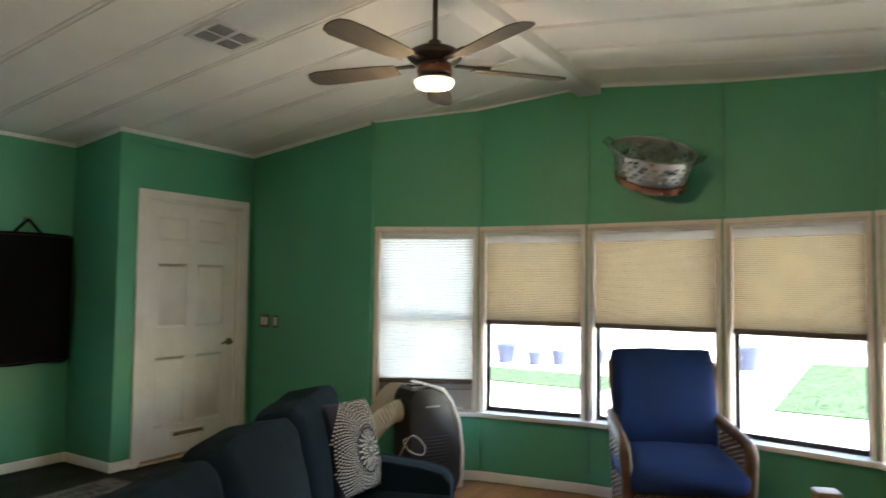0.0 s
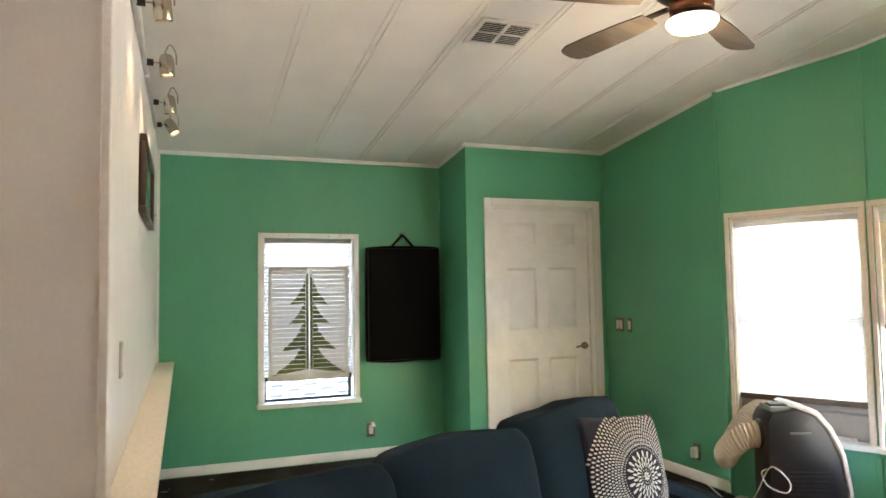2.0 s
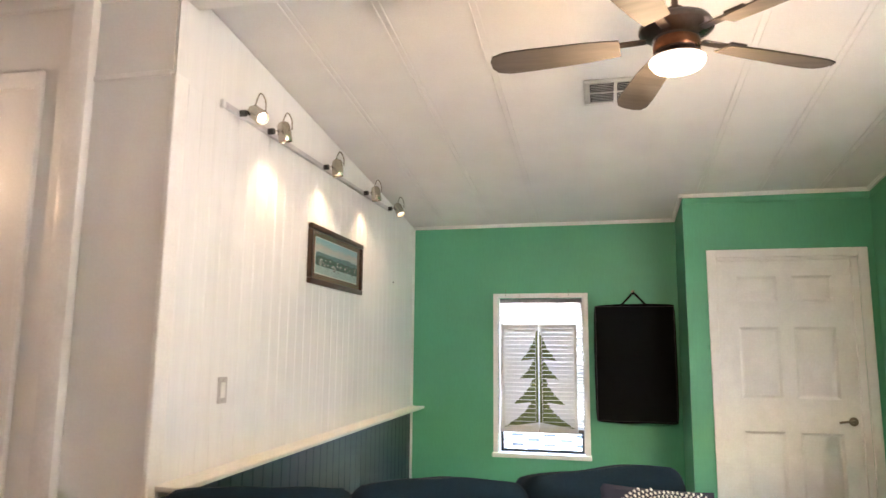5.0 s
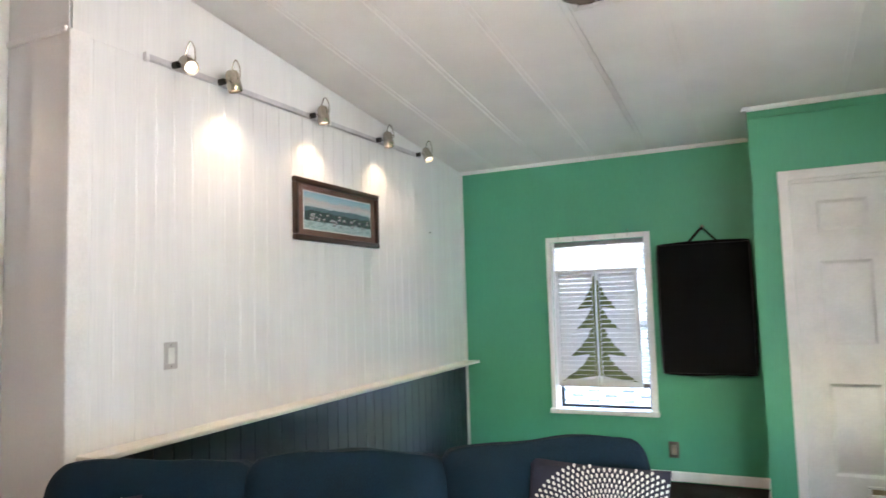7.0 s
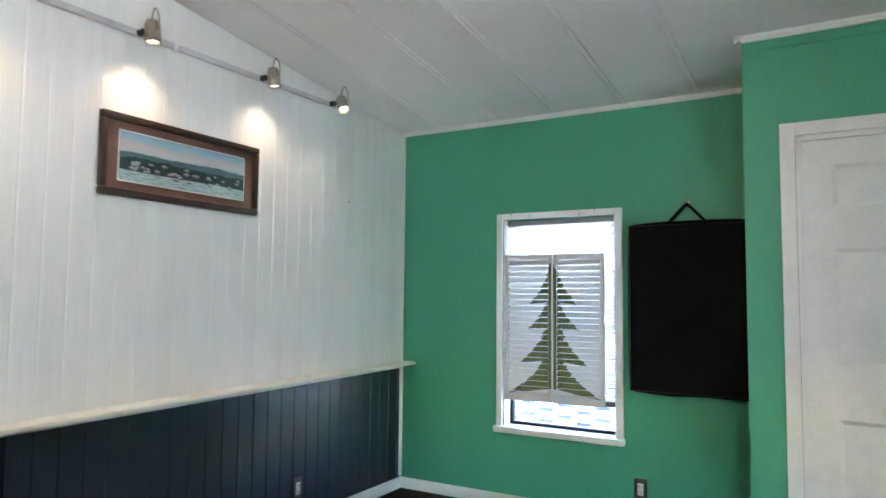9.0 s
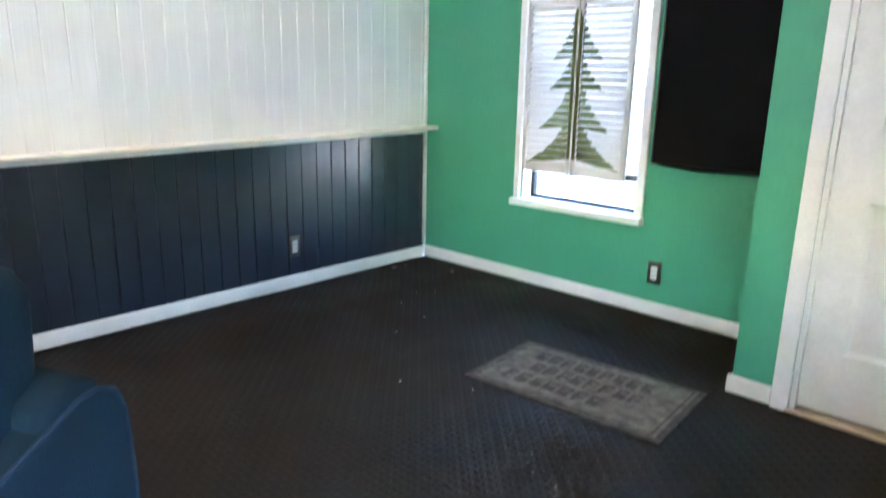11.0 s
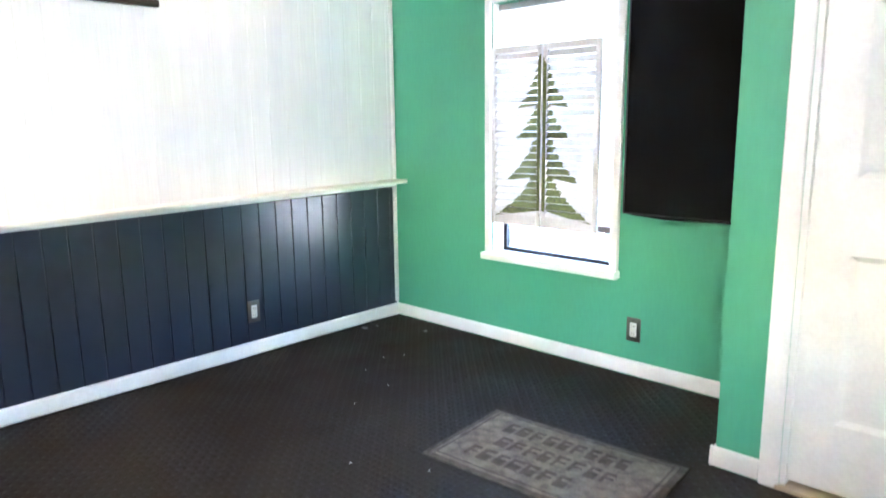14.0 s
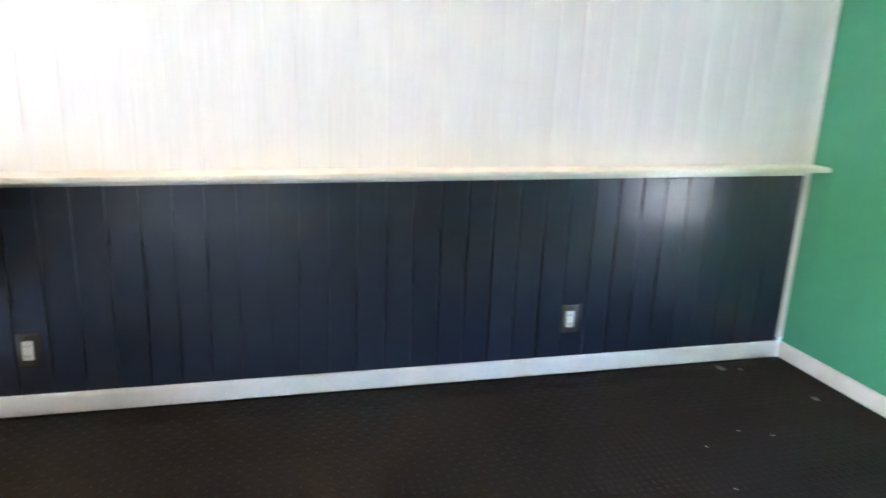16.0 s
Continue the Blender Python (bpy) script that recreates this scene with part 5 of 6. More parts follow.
for i in range(17):
    bm_tube(bm, [(-0.32 + 0.64 * j / 24, -0.325 + 0.006 * (1 if (i + j) % 2 else -1), 0.10 + 0.0145 * i) for j in range(25)], 0.0068, 5)
for j in range(15):
    bm_tube(bm, [(-0.31 + 0.62 * j / 14, -0.325, 0.08), (-0.31 + 0.62 * j / 14, -0.325, 0.35)], 0.007, 5)
part("front_apron", bm, WICKER, ch)
part("seat_frame", box(-0.31, 0.31, -0.315, 0.22, 0.31, 0.345, 0.01), WICKER, ch)
bm = cushion_bm(0.66, 0.64, 0.14, r=0.06, seed=9, puff=0.035)
bmesh.ops.transform(bm, matrix=pose(0, -0.085, 0.345, 3, 0, 0), verts=bm.verts[:])
part("seat_cushion", bm, ROYAL, ch)
bm = cushion_bm(0.645, 0.09, 0.625, r=0.026, seed=4, puff=0.010, n=12)
bmesh.ops.transform(bm, matrix=pose(0, 0.185, 0.47, -15, 0, 0), verts=bm.verts[:])
part("back_cushion", bm, ROYAL, ch)
for s in (-1, 1):
    part("tie", tube([(s * 0.32, 0.15, 0.50), (s * 0.345, 0.13, 0.47), (s * 0.35, 0.12, 0.40), (s * 0.342, 0.09, 0.34)], 0.007, 6, sub=3), ROYAL, ch)

# ---- tub planter on the bay wall ----
TUB_M = pose(3.86, -4.055, 2.185, 0, 0, -90) @ pose(0, 0, 0, 0, 17, 0) @ pose(0, 0, 0, 36, 0, 0)
tub = thing("metal_tub", TUB_M, "perforated galvanised oval tub with copper foot band hung tilted on wall", "tub")
# local z is the tub's axis, x its long way
bm = bmesh.new()
seg, rows_n = 144, 13
rings = []
for j in range(rows_n + 1):
    t = j / rows_n
    rx, ry, z = 0.255 + 0.05 * t, 0.15 + 0.035 * t, -0.09 + 0.23 * t
    rings.append([bm.verts.new((rx * math.cos(2 * math.pi * k / seg), ry * math.sin(2 * math.pi * k / seg), z)) for k in range(seg)])
for j in range(rows_n):
    for k in range(seg):
        if j in (3, 5, 7, 9) and (k + (j // 2) % 2 * 3) % 6 in (0, 1, 2):
            continue
        bm.faces.new((rings[j][k], rings[j][(k + 1) % seg], rings[j + 1][(k + 1) % seg], rings[j + 1][k]))
bmesh.ops.solidify(bm, geom=bm.faces[:], thickness=0.003)
part("tub_wall", bm, GALV, tub)
part("tub_bottom", lathe([(0, -0.088), (1.0, -0.088), (1.0, -0.083), (0, -0.083)], 48, None, 0.252, 0.148), GALV, tub)
part("foot_band", lathe([(0.262, -0.135), (0.268, -0.13), (0.272, -0.075), (0.262, -0.07), (0.258, -0.10)], 48, None, 1.0, 0.60), COPPER, tub, "copper foot band")
rim = [(0.308 * math.cos(2 * math.pi * k / 48), 0.188 * math.sin(2 * math.pi * k / 48), 0.14) for k in range(49)]
part("rim", tube(rim, 0.006, 6), GALV, tub)
tub.scale = (0.91, 0.91, 0.91)
for s in (-1, 1):
    part("handle", tube([(s * 0.305, -0.045, 0.11), (s * 0.335, -0.045, 0.14), (s * 0.365, -0.04, 0.155), (s * 0.365, 0.04, 0.155), (s * 0.335, 0.045, 0.14), (s * 0.305, 0.045, 0.11)], 0.005, 7), BRONZE, tub)
part("hanging_wire", tube([(-0.22, 0.115, 0.14), (0.0, 0.16, 0.20), (0.22, 0.115, 0.14)], 0.0018, 5), BRONZE, tub)

# ---- door mat ----
mat_m = pose(1.831, -0.957, 0.002, 0, 0, 4.0)
mat = thing("door_mat", mat_m, "grey ribbed rubber-backed door mat with raised lettering marks", "mat")
part("mat_backing", box(-0.41, 0.41, -0.245, 0.245, 0.0, 0.005, 0.002), MAT_DARK, mat)
part("mat_surface", box(-0.385, 0.385, -0.222, 0.222, 0.005, 0.010, 0.003), MAT_GREY, mat)
part("border_groove", boxes((-0.372, 0.372, -0.211, -0.204, 0.0095, 0.0108), (-0.372, 0.372, 0.204, 0.211, 0.0095, 0.0108), (-0.372, -0.364, -0.204, 0.204, 0.0095, 0.0108), (0.364, 0.372, -0.204, 0.204, 0.0095, 0.0108)), MAT_DARK, mat)
rm = random.Random(8)
for y, xa, n in ((0.118, -0.27, 9), (0.0, -0.235, 8), (-0.118, -0.285, 7)):
    x = xa
    for k in range(n):
        w, h = rm.uniform(0.038, 0.05), rm.uniform(0.036, 0.042)
        part("letter_mark", boxes((x, x + 0.014, y - h, y + h, 0.0095, 0.0112), (x + 0.014, x + w, y + h - 0.016, y + h, 0.0095, 0.0112), (x + 0.014, x + w, y - h * rm.choice((1.0, 0.2)), y - h * 0.2 + 0.012, 0.0095, 0.0112)), MAT_DARK, mat)
        x += w + rm.choice((0.014, 0.016, 0.018))

# ---- low wooden stool beside the armchair ----
ws = thing("wooden_stool", pose(3.50, -5.06, FLOOR2, 0, 0, 20), "low orange-brown wooden stool beside the wicker armchair", "stool")
part("seat", box(-0.06, 0.06, -0.06, 0.06, 0.40, 0.43, 0.008, 2), OAK, ws)
for x in (-0.045, 0.045):
    for y in (-0.045, 0.045):
        part("leg", tube([(x * 2.2, y * 2.2, 0.0), (x, y, 0.405)], 0.014, 8), OAK, ws)

# ---- bottle in the corner behind the door ----
bt = thing("spray_bottle", (3.505, -0.66, 0.002), "small green bottle with a yellow cap on the floor", "bottle")
part("bottle_body", lathe([(0, 0), (0.026, 0), (0.028, 0.01), (0.027, 0.085), (0.012, 0.105), (0.011, 0.115), (0, 0.115)], 16), material("green_plastic", (0.03, 0.16, 0.04), 0.35), bt)
part("cap", lathe([(0, 0.112), (0.015, 0.112), (0.015, 0.145), (0, 0.147)], 14), material("yellow_plastic", (0.42, 0.36, 0.03), 0.4), bt)

# ---- kitchen beyond the opening ----
CAB_NAVY = material("navy_cabinet_paint", (0.016, 0.020, 0.034), 0.4)
cx = -6.29
base = thing("base_cabinet", (cx, -1.80, FLOOR2), "white kitchen drawer cabinet with black bar pulls", "cabinet")
part("carcass", box(0, 0.58, -0.50, 0.60, 0.09, 0.88, 0.004), TRIM, base)
part("plinth", box(0, 0.53, -0.48, 0.60, 0.0, 0.09), TRIM, base)
for z0, z1 in ((0.11, 0.36), (0.38, 0.62), (0.64, 0.86)):
    for y0 in (-0.48, 0.07):
        dr = part("drawer", box(0.58, 0.60, y0, y0 + 0.51, z0, z1, 0.005), TRIM, base)
        part("pull", tube([(0.60, y0 + 0.12, (z0 + z1) / 2 + 0.04), (0.625, y0 + 0.12, (z0 + z1) / 2 + 0.04), (0.625, y0 + 0.39, (z0 + z1) / 2 + 0.04), (0.60, y0 + 0.39, (z0 + z1) / 2 + 0.04)], 0.006, 6), BLACK_PLASTIC, dr)
solid("worktop", box(cx, cx + 0.63, -2.33, -1.19, FLOOR2 + 0.88, FLOOR2 + 0.915, 0.006, 2), TILE_WHITE, "white stone worktop on the drawer cabinet", "worktop")
up = thing("wall_cabinet", (cx, -1.80, 1.38), "navy wall cabinet with a white louvred door", "cabinet")
part("carcass", box(0, 0.32, -0.55, 0.60, 0.0, 0.86, 0.004), CAB_NAVY, up)
part("corner_post", box(0.30, 0.335, -0.56, -0.52, 0.0, 0.86, 0.003), TRIM, up)
part("cornice", box(0, 0.38, -0.60, 0.62, 0.86, 0.90, 0.006), TRIM, up)
dr = part("door", boxes((0.32, 0.345, -0.50, -0.42, 0.02, 0.84), (0.32, 0.345, 0.02, 0.10, 0.02, 0.84), (0.32, 0.345, -0.42, 0.02, 0.02, 0.10), (0.32, 0.345, -0.42, 0.02, 0.76, 0.84), bevel=0.003), CAB_NAVY, up)
for j in range(18):
    part("louvre", box(0.318, 0.348, -0.42, 0.02, 0.11 + 0.036 * j, 0.13 + 0.036 * j, 0.002), TRIM, dr)
sb = thing("soffit_box", (0, 0, 0), "reclaimed wood box with white trim above the wall cabinet", "soffit")
part("box", boxes((cx, cx + 0.30, -2.32, -1.19, 2.30, 2.45)), FENCE_WOOD, sb)
part("trim", boxes((cx + 0.30, cx + 0.33, -2.36, -1.19, 2.40, 2.45), (cx + 0.30, cx + 0.33, -2.36, -2.28, 2.28, 2.40), bevel=0.004), TRIM, sb)
# area light added to brighten the worktop; no fixture belongs to it
ul = new("under_cabinet_fill", bpy.data.lights.new("under_cabinet_fill", "AREA"))
ul.data.shape, ul.data.size, ul.data.size_y, ul.data.energy, ul.data.color = "RECTANGLE", 0.08, 0.9, 0.07, (0.92, 0.96, 1.0)
ul.matrix_world = pose(cx + 0.16, -1.8, 1.372)
plate("light_switch", pose(cx + 0.002, -2.19, 1.01, 0, 0, 90), "black framed double switch over the worktop", "switch", "switch", gang=2, w=0.06, mat=BLACK_PLASTIC)
struct("trim", boxes((cx, cx + 0.02, -3.02, -2.90, FLOOR2, 2.13), (cx, cx + 0.02, -2.58, -2.48, FLOOR2, 2.13), (cx, cx + 0.02, -2.90, -2.58, 2.05, 2.13), bevel=0.003), TRIM, "white doorway casing")
struct("wall_orange_room", boxes((-7.6, -7.5, -3.4, -2.2, FLOOR2, 2.4), (-7.5, -6.44, -2.3, -2.2, FLOOR2, 2.4), (-7.5, -6.44, -3.4, -3.3, FLOOR2, 2.4)), ORANGE, "orange painted walls of the room beyond")
struct("ceiling_orange_room", box(-7.6, -6.44, -3.4, -2.2, 2.4, 2.45), CEILING, "white ceiling of the room beyond")
struct("floor_orange_room", box(-7.6, -6.3, -3.4, -2.2, FLOOR2 - 0.05, FLOOR2), WOOD_FLOOR, "wooden floor of the room beyond")
# unseen point light added to brighten the orange room, without a fixture
ol = new("far_room_fill", bpy.data.lights.new("far_room_fill", "POINT"))
ol.data.energy, ol.data.shadow_soft_size, ol.data.color = 0.35, 0.1, (1.0, 0.85, 0.6)
ol.location = (-6.9, -2.75, 2.2)
for x, y in ((-3.02, -3.10), (-4.80, -3.05), (-3.02, -1.3), (-4.80, -1.3)):
    dl = thing("downlight", (x, y, 2.455), "round recessed white ceiling downlight, lit", "light", "kitchen downlights")
    part("rim", lathe([(0.075, 0.0), (0.095, -0.002), (0.095, -0.008), (0.075, -0.006)], 28), TRIM, dl)
    part("lens", lathe([(0, -0.004), (0.076, -0.004), (0.076, -0.001), (0, -0.001)], 28), COOL_GLOW, dl)
    ll = new("downlight_lamp", bpy.data.lights.new("downlight_lamp", "AREA"))
    ll.data.shape, ll.data.size, ll.data.energy, ll.data.color = "DISK", 0.14, 0.16, (0.95, 0.97, 1.0)
    ll.matrix_world = pose(x, y, 2.446)
# glazed kitchen window
kw = tagged(new("window_7"), "white many-paned kitchen window", kind="structure")
KX0, KX1 = -6.3 + 1.75, -6.3 + 2.36
part("window_frame", boxes((KX0 - 0.08, KX0, -0.02, -0.001, 0.70, 1.86), (KX1, KX1 + 0.08, -0.02, -0.001, 0.70, 1.86), (KX0, KX1, -0.02, -0.001, 1.78, 1.86), (KX0 - 0.1, KX1 + 0.1, -0.04, -0.001, 0.70, 0.75), bevel=0.004), TRIM, kw)
for x in (KX0 + 0.20, KX0 + 0.41):
    part("glazing_bar", box(x - 0.012, x + 0.012, 0.03, 0.06, 0.75, 1.78), TRIM, kw)
for z in (1.09, 1.43):
    part("glazing_bar", box(KX0, KX1, 0.032, 0.058, z - 0.012, z + 0.012), TRIM, kw)
part("pane", box(KX0, KX1, 0.044, 0.047, 0.75, 1.78), GLASS, kw).visible_shadow = False
# breakfast bar with a slatted front
bar = thing("breakfast_bar", (-3.40, -0.95, FLOOR2), "white breakfast bar with an upright slatted front", "bar")
part("bar_top", box(-0.75, 0.75, -0.20, 0.35, 0.98, 1.02, 0.008, 2), TILE_WHITE, bar)
part("bar_body", box(-0.70, 0.70, 0.0, 0.30, 0.0, 0.98), material("bar_grey", (0.22, 0.23, 0.24), 0.7), bar)
sl = mesh_of("slat", box(-0.02, 0.02, -0.02, -0.001, 0.04, 0.97, 0.003), TRIM)
for k in range(16):
    o = new("slat", sl)
    o.parent, o.matrix_basis = bar, Matrix.Translation((-0.68 + 0.09 * k, 0, 0))
tray = thing("wooden_tray", (-3.62, -0.86, FLOOR2 + 1.021), "small wooden tray on the breakfast bar", "tray")
part("tray_base", box(-0.16, 0.16, -0.1, 0.1, 0, 0.02, 0.003), OAK, tray)
part("tray_rim", boxes((-0.16, 0.16, -0.1, -0.088, 0.02, 0.06), (-0.16, 0.16, 0.088, 0.1, 0.02, 0.06), (-0.16, -0.148, -0.088, 0.088, 0.02, 0.06), (0.148, 0.16, -0.088, 0.088, 0.02, 0.06)), OAK, tray)
part("tray_handle", tube([(-0.10, 0, 0.06), (-0.08, 0, 0.20), (0, 0, 0.26), (0.08, 0, 0.20), (0.10, 0, 0.06)], 0.005, 6, sub=4), BLACK_PLASTIC, tray)
st = thing("bar_stool", (-3.30, -1.42, FLOOR2), "white round bar stool with a studded grey seat", "stool")
part("seat", lathe([(0, 0.70), (0.17, 0.69), (0.19, 0.665), (0.185, 0.64), (0, 0.635)], 28), GREY_PLASTIC, st)
part("seat_ring", lathe([(0.186, 0.60), (0.192, 0.60), (0.192, 0.645), (0.186, 0.645)], 28), TRIM, st)
for k in range(24):
    a = 2 * math.pi * k / 24
    part("stud", lathe([(0.005, 0), (0, 0.004)], 6, pose(0.192 * math.cos(a), 0.192 * math.sin(a), 0.65, 0, 90, math.degrees(a))), NICKEL, st)
for k in range(4):
    a = math.pi / 4 + math.pi / 2 * k
    part("leg", tube([(0.15 * math.cos(a), 0.15 * math.sin(a), 0.62), (0.20 * math.cos(a), 0.20 * math.sin(a), 0.0)], 0.02, 8), TRIM, st)
part("foot_ring", tube([(0.185 * math.cos(2 * math.pi * k / 24), 0.185 * math.sin(2 * math.pi * k / 24), 0.18) for k in range(25)], 0.012, 8), BLACK_PLASTIC, st)
part("back_rest", tube([(-0.17, 0.08, 0.66), (-0.19, 0.10, 0.95), (-0.10, 0.19, 0.99), (0.02, 0.21, 0.99)], 0.022, 8, sub=4), TRIM, st)
# wavy pendant over the bar
pend = thing("pendant_light", (-3.62, -1.0, 2.455), "wavy led pendant light on wires, lit", "pendant light")
part("ceiling_plate", box(-0.20, 0.20, -0.04, 0.04, -0.03, 0.0, 0.004), BLACK_PLASTIC, pend)
for x in (-0.18, 0.18):
    part("wire", tube([(x, 0, -0.03), (x, 0, -0.42)], 0.0025, 5), NICKEL, pend)
for ph in (0, math.pi):
    part("light_band", tube([(-0.55 + 0.05 * k, 0.05 * math.cos(k * 0.6 + ph), -0.48 + 0.06 * math.sin(k * 0.6 + ph)) for k in range(23)], 0.013, 8, sub=3), COOL_GLOW, pend)
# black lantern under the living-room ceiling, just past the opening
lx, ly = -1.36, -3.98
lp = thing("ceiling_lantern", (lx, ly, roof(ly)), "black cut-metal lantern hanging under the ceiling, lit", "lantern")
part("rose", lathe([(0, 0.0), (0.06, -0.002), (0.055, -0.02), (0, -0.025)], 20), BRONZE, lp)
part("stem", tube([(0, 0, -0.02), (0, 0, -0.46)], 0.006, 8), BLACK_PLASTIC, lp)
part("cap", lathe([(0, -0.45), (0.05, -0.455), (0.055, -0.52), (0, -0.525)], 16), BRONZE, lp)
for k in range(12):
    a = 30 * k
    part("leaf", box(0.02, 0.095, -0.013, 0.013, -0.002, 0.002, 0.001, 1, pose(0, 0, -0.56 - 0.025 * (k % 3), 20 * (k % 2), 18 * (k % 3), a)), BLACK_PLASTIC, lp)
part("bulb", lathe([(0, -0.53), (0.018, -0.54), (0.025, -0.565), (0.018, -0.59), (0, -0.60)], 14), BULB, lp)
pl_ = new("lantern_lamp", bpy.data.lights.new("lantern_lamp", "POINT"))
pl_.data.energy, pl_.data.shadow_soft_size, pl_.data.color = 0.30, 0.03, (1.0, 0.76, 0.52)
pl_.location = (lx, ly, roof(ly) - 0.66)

# ---- outdoors ----
GZ = -0.75
struct("ground", box(-400, 400, -400, 400, GZ - 0.5, GZ), CONCRETE, "pale concrete ground in the sun")
rg = random.Random(3)
verts, faces = [], []


def lawn(x0, x1, y0, y1, n):
    for _ in range(n):
        x, y, a = rg.uniform(x0, x1), rg.uniform(y0, y1), rg.uniform(0, 6.3)
        h, w = rg.uniform(0.02, 0.045), 0.009
        b = len(verts)
        verts.extend([(x - w * math.cos(a), y - w * math.sin(a), GZ + 0.03), (x + w * math.cos(a), y + w * math.sin(a), GZ + 0.03), (x + 0.03 * math.sin(a), y, GZ + 0.03 + h)])
        faces.append((b, b + 1, b + 2))


for b in ((12.9, 15.1, -0.6, 30.0), (12.5, 21.3, -14.0, -3.8)):
    struct("lawn", box(b[0], b[1], b[2], b[3], GZ - 0.05, GZ + 0.03), GRASS, "mown green lawn strip")
    lawn(*b, 9000)
me = bpy.data.meshes.new("grass")
me.from_pydata(verts, [], faces)
me.materials.append(GRASS)
tagged(new("grass", me), "short mown grass blades", "grass", kind="stuff")
for x, y, s in ((16.5, 3.4, 0.88), (16.4, 2.5, 0.60), (16.8, 1.95, 0.66), (17.8, 1.2, 0.6), (18.6, -2.5, 1.0)):
    pot = thing("plant_pot", (x, y, GZ), "blue glazed plant pot on the pavement", "pot", "pots across the road")
    part("pot_body", lathe([(0, 0), (0.24 * s, 0), (0.34 * s, 0.5 * s), (0.36 * s, 0.52 * s), (0.36 * s, 0.57 * s), (0.31 * s, 0.57 * s), (0.29 * s, 0.5 * s), (0, 0.48 * s)], 20), BLUE_POT, pot)
    bm = bmesh.new()
    for _ in range(60):
        a, r, z = rg.uniform(0, 6.3), rg.uniform(0, 0.25) * s, (0.5 + rg.uniform(0, 0.25)) * s
        bm_box(bm, -0.03, 0.03, -0.015, 0.015, -0.002, 0.002, pose(r * math.cos(a), r * math.sin(a), z, rg.uniform(-60, 60), rg.uniform(-60, 60), rg.uniform(0, 360)))
    part("foliage", bm, LEAF, pot)
nb = thing("neighbour_house", (25, 0, GZ), "pale stucco single-storey house across the road", "house")
part("wall", box(0, 8, -16, 22, 0, 2.8), STUCCO, nb)
bm = prism([(-0.6, 2.8), (8.6, 2.8), (4.0, 4.4)], -16.5, 22.5)
part("roof", bm, material("grey_shingle", (0.3, 0.29, 0.28), 0.9, var=0.2), nb)
for y in (-12, -3.5, 8, 16):
    wn_ = part("window", box(-0.03, 0.02, y, y + 1.5, 0.9, 2.1, 0.01), TRIM, nb)
    part("pane", box(-0.04, -0.03, y + 0.08, y + 1.42, 0.98, 2.02), SASH, wn_)
# block wall outside the narrow window
gw = struct("garden_wall", box(-1.5, 6.5, 2.62, 2.78, GZ, 0.62), MORTAR, "white painted garden wall with bare grey bricks")

# ---- pieces: boards, tiles and planks ----
def upright_board(w, z0, z1, mat, g, dep, gap):
    bm = bmesh.new()
    a = w / 2
    prof = [(-a + gap, -0.012), (-a + gap, -dep), (-a + g, 0.0), (a - g, 0.0), (a - gap, -dep), (a - gap, -0.012)]
    lo = [bm.verts.new((x, y, z0)) for y, x in prof]
    hi = [bm.verts.new((x, y, z1)) for y, x in prof]
    bm.faces.new(lo)
    bm.faces.new(hi[::-1])
    for k in range(len(prof)):
        bm.faces.new((lo[k], hi[k], hi[(k + 1) % len(prof)], lo[(k + 1) % len(prof)]))
    return mesh_of("board", bm, mat, smooth=False)


BW = 0.1021
GROOVE0 = -0.052
edges = [-0.022] + [GROOVE0 - BW * k for k in range(36) if GROOVE0 - BW * k > ENDY + 0.03] + [ENDY + 0.008]
for ya, yb in zip(edges, edges[1:]):
    y, w = (ya + yb) / 2, ya - yb
    split = 0.800 + 0.0119 * (y + 3.585)
    for z0, z1, mt, g, dep, gap in ((split, 2.43, BOARD_WHITE, 0.0055, 0.0027, 0.0001), (0.06, split - 0.002, BOARD_NAVY, 0.0040, 0.0016, 0.0024)):
        o = new("board", upright_board(w, z0, z1, mt, g, dep, gap))
        o.parent = WALL_W
        o.matrix_basis = Matrix.Translation((0.0, y, 0))
bm = bmesh.new()
va = [bm.verts.new((x, yy, zz)) for x in (-0.011, -0.003) for yy, zz in ((-0.001, 2.4325), (-0.001, roof(0) - 0.002), (ENDY + 0.01, roof(ENDY) - 0.004), (ENDY + 0.01, 2.4325))]
for f in ((0, 1, 2, 3), (7, 6, 5, 4), (0, 4, 5, 1), (1, 5, 6, 2), (2, 6, 7, 3), (3, 7, 4, 0)):
    bm.faces.new([va[i] for i in f])
part("gable_panel", bm, BOARD_WHITE, WALL_W)
part("navy_backing", box(-0.0118, -0.0085, ENDY + 0.01, -0.002, 0.02, 0.795), BOARD_NAVY, WALL_W)

T, TX, TY = 0.625, 1.66, -1.855


def edge_y(x):
    return EDGE_A[1] + (EDGE_B[1] - EDGE_A[1]) * (x - EDGE_A[0]) / (EDGE_B[0] - EDGE_A[0])


